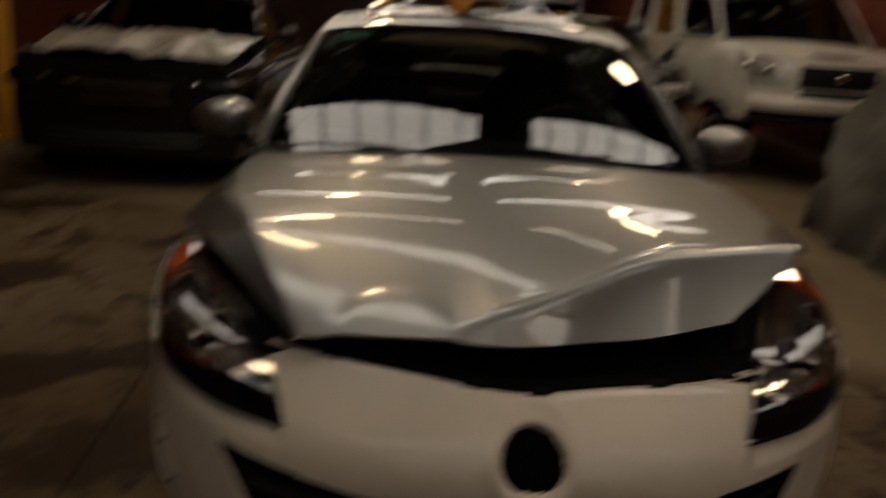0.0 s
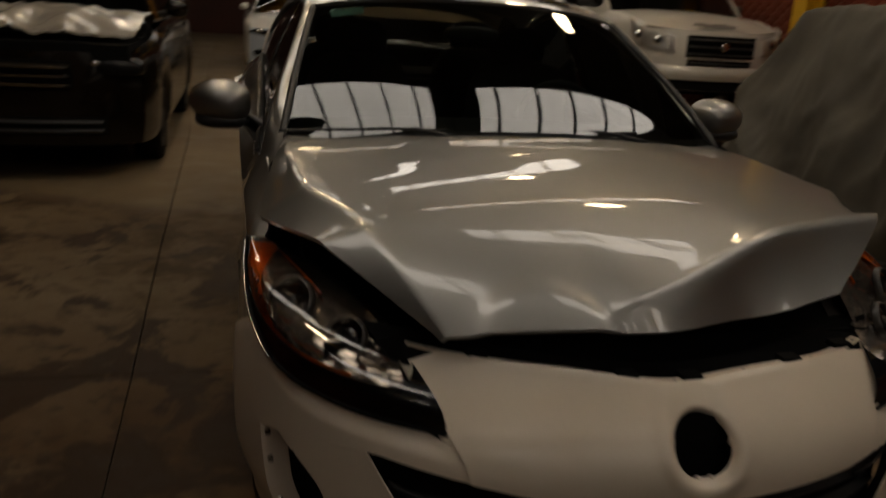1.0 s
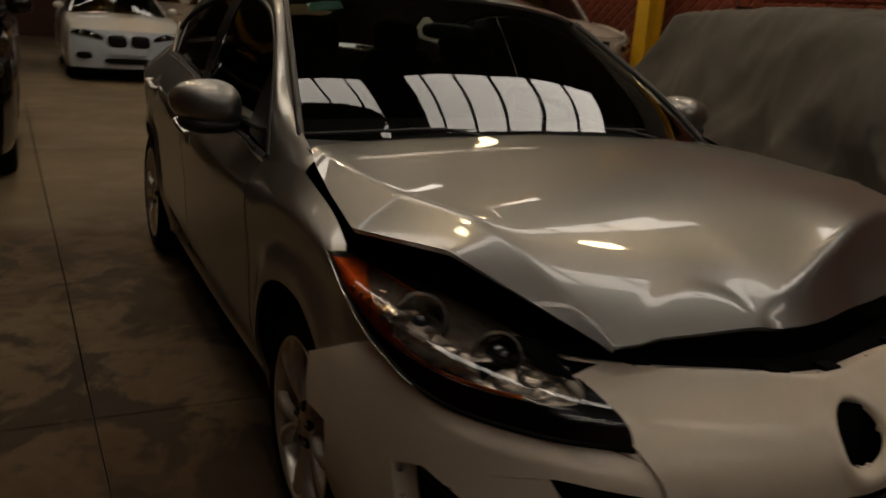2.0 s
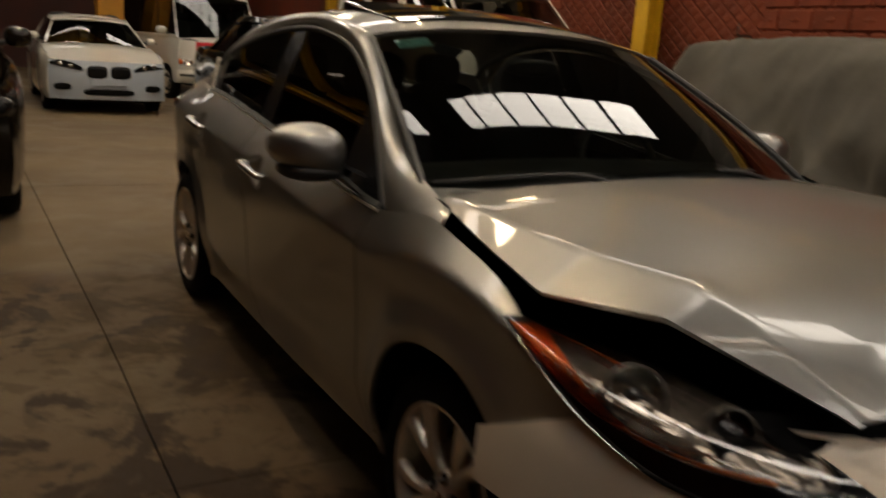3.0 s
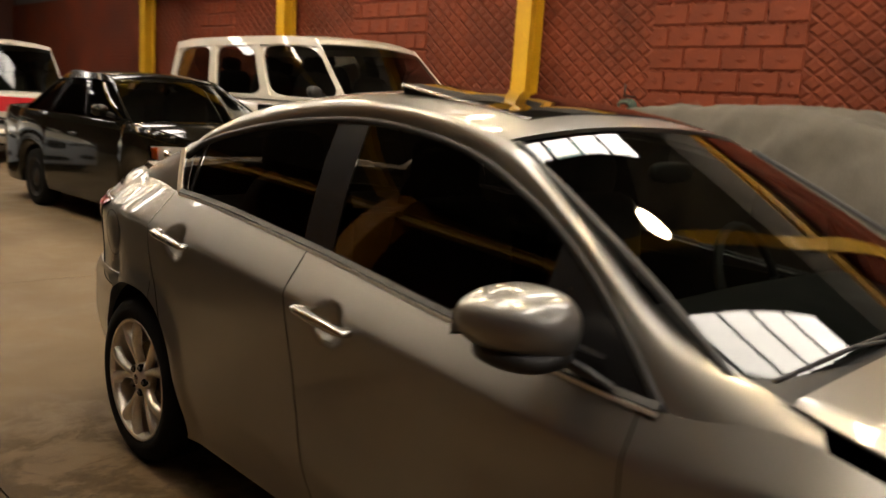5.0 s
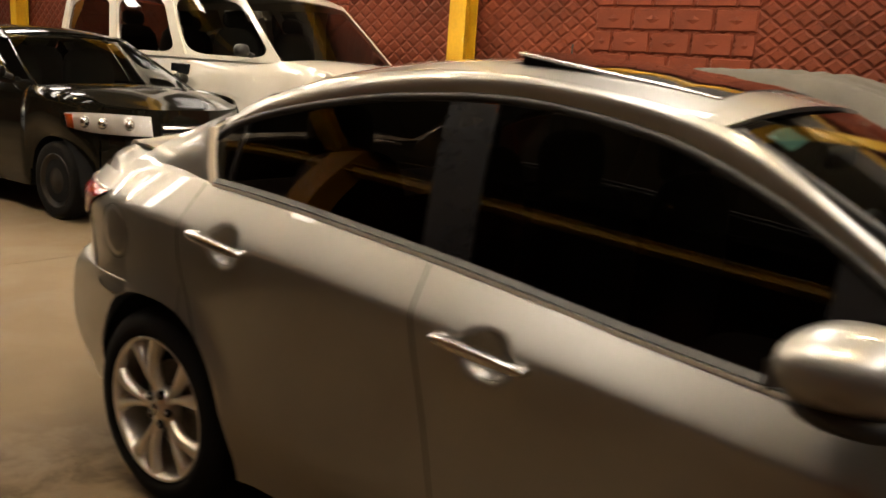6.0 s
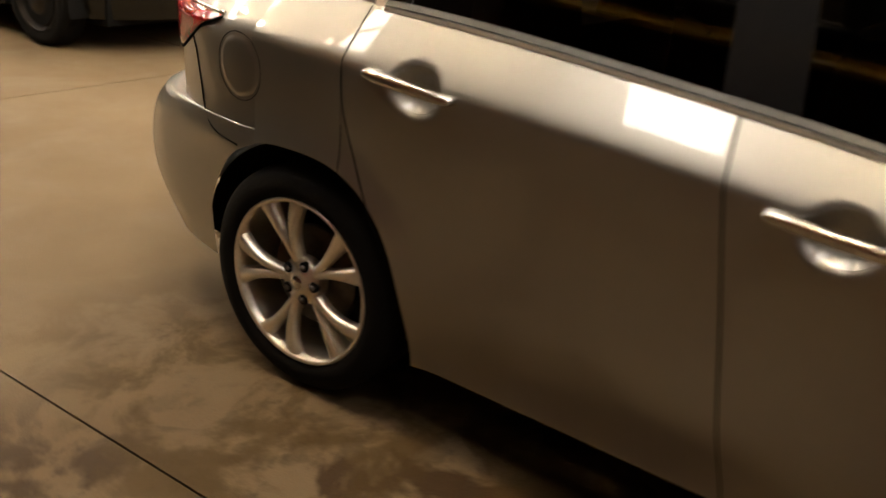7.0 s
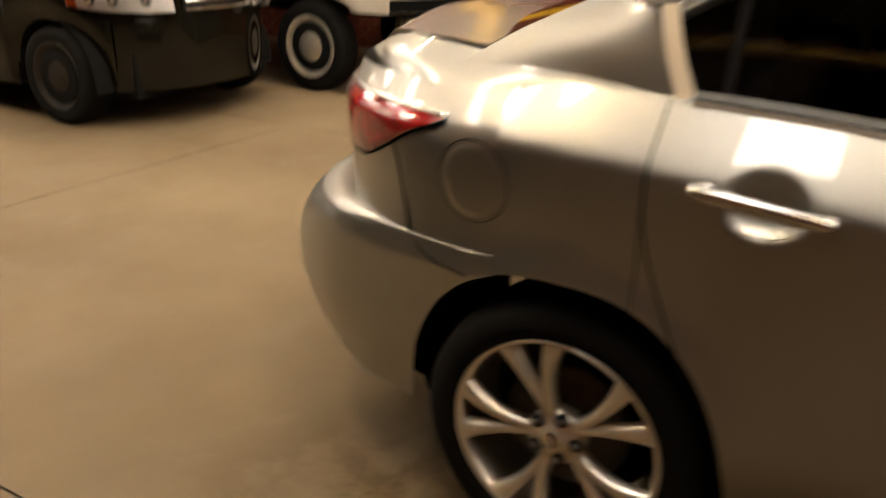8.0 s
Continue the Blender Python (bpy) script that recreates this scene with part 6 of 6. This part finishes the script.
# small pale car far down the aisle
pale, face, outline = vehicle("pale_hatchback", pose(0.0, 11.9, 0), "white hatchback with pale blue unpainted bumper down the aisle", "car", WHITE, (4.3, 0.88, 0.22, 0.76, 0.96, 0.98, 1.02), (1.25, 1.95, 3.6, 4.2, 1.42, 0.78, 0.58), (0.80, 3.45, 0.315), (0.0, 0.4, 0.75, 0.97), TINT, fascia=BLUEWHITE, taper=0.10, mirrors=0.75)
for s in (-1, 1):
    eye = part("headlamp", sheet(lambda u, v: (s * (0.36 + 0.44 * u), face(0.36 + 0.44 * u, 0.68) - 0.012 + 0.05 * v * u, 0.635 + 0.075 * u + (0.045 + 0.05 * math.sin(u * math.pi) ** 0.7) * v), 14, 5), GLOSSBLACK, pale, "slanted dark head lamp", solid=0.01)
    for x in (0.52, 0.66):
        part("bulb", blob((s * x, face(x, 0.68) - 0.018, 0.68 + 0.17 * (x - 0.36)), (0.035, 0.012, 0.030), 2, 12, 8), CHROME, eye)
    part("grille_half", blob((s * 0.165, face(0.165, 0.6) - 0.01, 0.625), (0.145, 0.03, 0.095), 3.4, 20, 10), GLOSSBLACK, pale, "black kidney grille")
    part("fog_recess", blob((s * 0.62, face(0.62, 0.38) - 0.005, 0.40), (0.13, 0.03, 0.05), 3, 14, 8), VOID, pale)
part("air_intake", blob((0, -0.06, 0.33), (0.36, 0.03, 0.045), 4, 20, 8), VOID, pale)
part("plate_bracket", boxes(((-0.26, -0.115, 0.43), (0.26, -0.095, 0.53))), BLUEWHITE, pale, smooth=False, bevel=0.005)

# old white van with a red front
old, face, outline = vehicle("old_van", pose(2.43, 14.8, 0, 0, 0, 8), "old white van with a red front panel and dented bumper", "van", WHITE, (4.4, 0.85, 0.35, 1.12, 1.16, 1.18, 1.2), (0.12, 0.55, 4.28, 4.34, 2.06, 0.84, 0.76), (0.75, 3.2, 0.32), (0.0, 0.24, 0.5, 0.76, 0.985), TINT)
part("red_panel", sheet(lambda u, v: (-0.52 + 1.0 * u, face(-0.52 + 1.0 * u, 0.8) - 0.03, 0.88 + 0.24 * v), 16, 5), REDPAINT, old, "red painted front panel", solid=0.008)
for s in (-1, 1):
    lamp_unit(old, face, s, 0.52, 0.78, 0.68, 0.80)
bars(old, face, 0.5, 0.66, 0.78, 2)
part("bumper_bar", sheet(lambda u, v: ((2 * u - 1) * 0.84, face((2 * u - 1) * 0.84, 0.5) - 0.08 - 0.02 * math.sin(v * math.pi), 0.42 + 0.17 * v), 20, 6), WHITE, old, "white bumper bar", solid=0.02)
part("bumper_stripe", sheet(lambda u, v: ((2 * u - 1) * 0.80, face((2 * u - 1) * 0.8, 0.5) - 0.103, 0.47 + 0.05 * v), 16, 3), PLASTIC, old)

# dark car with a crumpled bare hood, its nose in the aisle
wreck, face, outline = vehicle("damaged_dark_car", pose(-2.43, 3.95, 0, 0, 0, 0), "dark damaged car with a crumpled silver hood", "car", BLACKPAINT, (4.7, 0.93, 0.26, 0.88, 1.05, 1.06, 1.10), (1.25, 1.95, 3.3, 4.0, 1.55, 0.84, 0.64), (0.92, 3.65, 0.34), (0.0, 0.4, 0.74, 0.97), TINT, hood=False)


def crumpled(u, v):
    t = 2 * u - 1
    y = 0.10 + 1.15 * v
    z = 1.0 + 0.13 * smooth01(v * 1.6) + 0.03 * (1 - t * t)
    z += 0.13 * (0.3 - abs(noise.noise(Vector((t * 1.9, v * 1.7, 3.1))))) + 0.06 * (0.5 - abs(noise.noise(Vector((t * 4.5 + v * 2, v * 4, 1.2))))) - 0.03
    return (t * 0.80, y + 0.10 * t * t + 0.03 * noise.noise(Vector((t * 4, 0.3, v * 3))), z)


part("hood", sheet(crumpled, 44, 30), GREYWRAP, wreck, "crumpled bare silver hood", solid=0.012)
part("nose_gap", boxes(((-0.78, 0.02, 0.80), (0.78, 0.9, 0.96))), VOID, wreck, smooth=False)
for s in (-1, 1):
    hl = part("headlamp", blob((s * 0.68, 0.13, 0.80), (0.20, 0.13, 0.080), 2.5, 22, 12), GLOSSBLACK, wreck, "dark head lamp")
    part("glint", blob((s * 0.56, 0.015, 0.83), (0.035, 0.012, 0.018), 2, 10, 6), CHROME, hl)
    part("corner_trim", tube([(s * x, y - 0.006, 0.60) for x, y in outline(0.52, 0.30)], 0.010, 6, 12), CHROMEDULL, wreck)
bars(wreck, face, 0.42, 0.66, 0.84, 3, CHROME)
bars(wreck, face, 0.62, 0.34, 0.46, 2, PLASTIC)


# ---- car under a cloth cover ----
def cover():
    L, W = 4.6, 0.98
    roof = ((0.0, 0.72), (0.35, 0.93), (1.2, 1.0), (1.9, 1.40), (2.6, 1.55), (3.7, 1.55), (4.3, 1.46), (4.6, 1.15))

    def fn(u, v):
        y = L * v
        h = curve(roof, y)
        t = 2 * u - 1
        w = W * (1 - 0.14 * abs(2 * v - 1) ** 5)
        a = abs(t)
        if a < 0.42:
            x, z = w * 0.66 * a / 0.42, h - 0.04 * (a / 0.42) ** 2
        elif a < 0.62:
            f = (a - 0.42) / 0.20
            x, z = w * (0.66 + 0.26 * f), h - 0.04 - (h - 0.04 - min(0.92, h * 0.8)) * f**1.25
        else:
            f = (a - 0.62) / 0.38
            zz = min(0.92, h * 0.8)
            x, z = w * (0.92 + 0.10 * math.sin(f * 2.2)), zz * (1 - f) + 0.02 * f
        p = Vector((y * 1.7, math.copysign(z * 1.2, t), t))
        fold = 0.15 * (0.4 - abs(noise.noise(Vector((y * 1.9 + z * 0.8, z * 0.7, math.copysign(3, t)))))) * (0.3 + (a > 0.42)) + 0.11 * (0.5 - abs(math.sin(y * 4.6 + 2.5 * noise.noise(Vector((y * 0.8, z * 1.4, 2)))))) * smooth01((a - 0.45) / 0.3)
        fold += 0.04 * noise.noise(Vector((y * 1.3, z * 2.5, 9))) * smooth01((a - 0.45) / 0.2) + 0.015 * noise.noise(Vector((y * 3.5, z * 4 + y, 5))) * smooth01((a - 0.45) / 0.2)
        sag = 0.03 * noise.noise(Vector((x * 2, y * 1.5, 7))) + 0.05 * (0.4 - abs(noise.noise(Vector((x * 2.4 + y, y * 1.6, 4)))))
        q = Vector((x * 2.6 + t, y * 2.4 + 0.8 * z, z * 2.2))
        crease = 0.050 * (0.3 - abs(noise.noise(q))) + 0.024 * (0.3 - abs(noise.noise(q * 2.3 + Vector((5, 1, 2))))) + 0.010 * noise.noise(q * 6)
        fold += 0.8 * crease * smooth01((a - 0.40) / 0.2)
        sag += crease * smooth01((0.66 - a) / 0.2)
        return (math.copysign(x + fold, t), y + 0.05 * noise.noise(Vector((z * 3, t * 2, y))), max(0.005, z + sag))

    bm = sheet(fn, 110, 190)
    # hanging ends
    for end in (0.0, 1.0):
        ring = [fn(i / 109, end) for i in range(110)]
        rows = [[bm.verts.new((p[0], p[1] + (0.06 if end else -0.06) * k / 6 + 0.02 * math.sin(i * 0.7), max(0.005, p[2] * (1 - k / 6)))) for i, p in enumerate(ring)] for k in range(7)]
        for a, b in zip(rows, rows[1:]):
            for i in range(109):
                bm.faces.new((a[i], a[i + 1], b[i + 1], b[i]))
    ob = part("covered_car", bm, CLOTH, None, solid=0.006)
    for u in (0.0, 1.0):
        part("hem", tube([(lambda p: (p[0], p[1], max(0.012, p[2])))(fn(u, v)) for v in span(0, 1, 90)], 0.010, 6), CLOTH, ob, "stitched hem on the floor")
    ob.matrix_world = pose(3.9, -0.75, 0)
    tagged(ob, "car hidden under a grey cloth cover beside the wall", "covered car")


cover()
# dark bush of hose hanging on the wall
hose = thing("hose_bundle", pose(5.2, 4.65, 1.62), "dark green hose bundle hanging on the wall hook", "hose")
for k in range(5):
    part("loop", tube([(-0.04 - 0.012 * k, 0.11 * math.sin(a) * (1 - 0.1 * k), -0.06 + 0.07 * math.cos(a) * (1 - 0.12 * k)) for a in span(0, 2 * math.pi, 21)], 0.013, 6), mat("green_hose", (0.03, 0.06, 0.045), 0.5), hose)
part("hook", tube([(0.09, 0, 0.04), (-0.10, 0, 0.04), (-0.10, 0, 0.16)], 0.01, 6), PLASTIC, hose)


# ---- laid pieces: floor slabs and stamped wall blocks ----
def floor_slabs():
    xs = [HALL_W, -4.9, -1.285, 2.12, HALL_E]
    ys = [HALL_S, -9.15, -4.15, 0.83, 5.85, 10.85, 15.85, HALL_N]
    g = 0.0032
    for x0, x1 in zip(xs, xs[1:]):
        for y0, y1 in zip(ys, ys[1:]):
            nx, ny = max(2, int((x1 - x0) / 0.3)), max(2, int((y1 - y0) / 0.3))

            def at(u, v):
                x, y = x0 + g + (x1 - x0 - 2 * g) * u, y0 + g + (y1 - y0 - 2 * g) * v
                # the long joints run slightly askew to the car
                return (x - 0.022 * (y - 0.83) * (0.0 if x0 == HALL_W and u == 0 or x1 == HALL_E and u == 1 else 1.0), y, fall(x, y))

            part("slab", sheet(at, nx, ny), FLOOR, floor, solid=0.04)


floor_slabs()


def wall_blocks():
    L, H, D = 0.40, 0.215, 0.02
    bm = bmesh.new()
    # a raised block with a sunk diamond in the middle
    l, h = L / 2 - 0.012, H / 2 - 0.01
    ring0 = [bm.verts.new((0.0, y, z)) for y, z in ((-l, -h), (l, -h), (l, h), (-l, h))]
    ring1 = [bm.verts.new((-D, y, z)) for y, z in ((-l + 0.012, -h + 0.012), (l - 0.012, -h + 0.012), (l - 0.012, h - 0.012), (-l + 0.012, h - 0.012))]
    dia = [bm.verts.new((-D, y, z)) for y, z in ((0, -h * 0.4), (l * 0.4, 0), (0, h * 0.4), (-l * 0.4, 0))]
    mid = bm.verts.new((-D - 0.012, 0, 0))
    for k in range(4):
        j = (k + 1) % 4
        bm.faces.new((ring0[k], ring0[j], ring1[j], ring1[k]))
        bm.faces.new((ring1[k], ring1[j], dia[k] if k % 2 else dia[k]))
        bm.faces.new((ring1[j], dia[j], dia[k]))
        bm.faces.new((dia[k], dia[j], mid))
    bmesh.ops.recalc_face_normals(bm, faces=bm.faces)
    me = bpy.data.meshes.new("block")
    bm.to_mesh(me)
    bm.free()
    me.materials.append(BRICK)
    half = me.copy()
    for v in half.vertices:
        v.co.y *= 0.47
    for y0, n in ((2.93, 4), (7.93, 4), (-2.07, 4), (12.9, 3)):
        for r in range(3, 16):
            ends = [] if r % 2 else [0.25, n - 0.25]
            for k in [i + 0.5 for i in range(n)] if r % 2 else [i + 1.0 for i in range(n - 1)] + ends:
                ob = new("block", half if k in ends else me)
                ob.parent = wall_e
                ob.location = (HALL_E + 0.001, y0 + k * L, 0.11 + r * H)


wall_blocks()
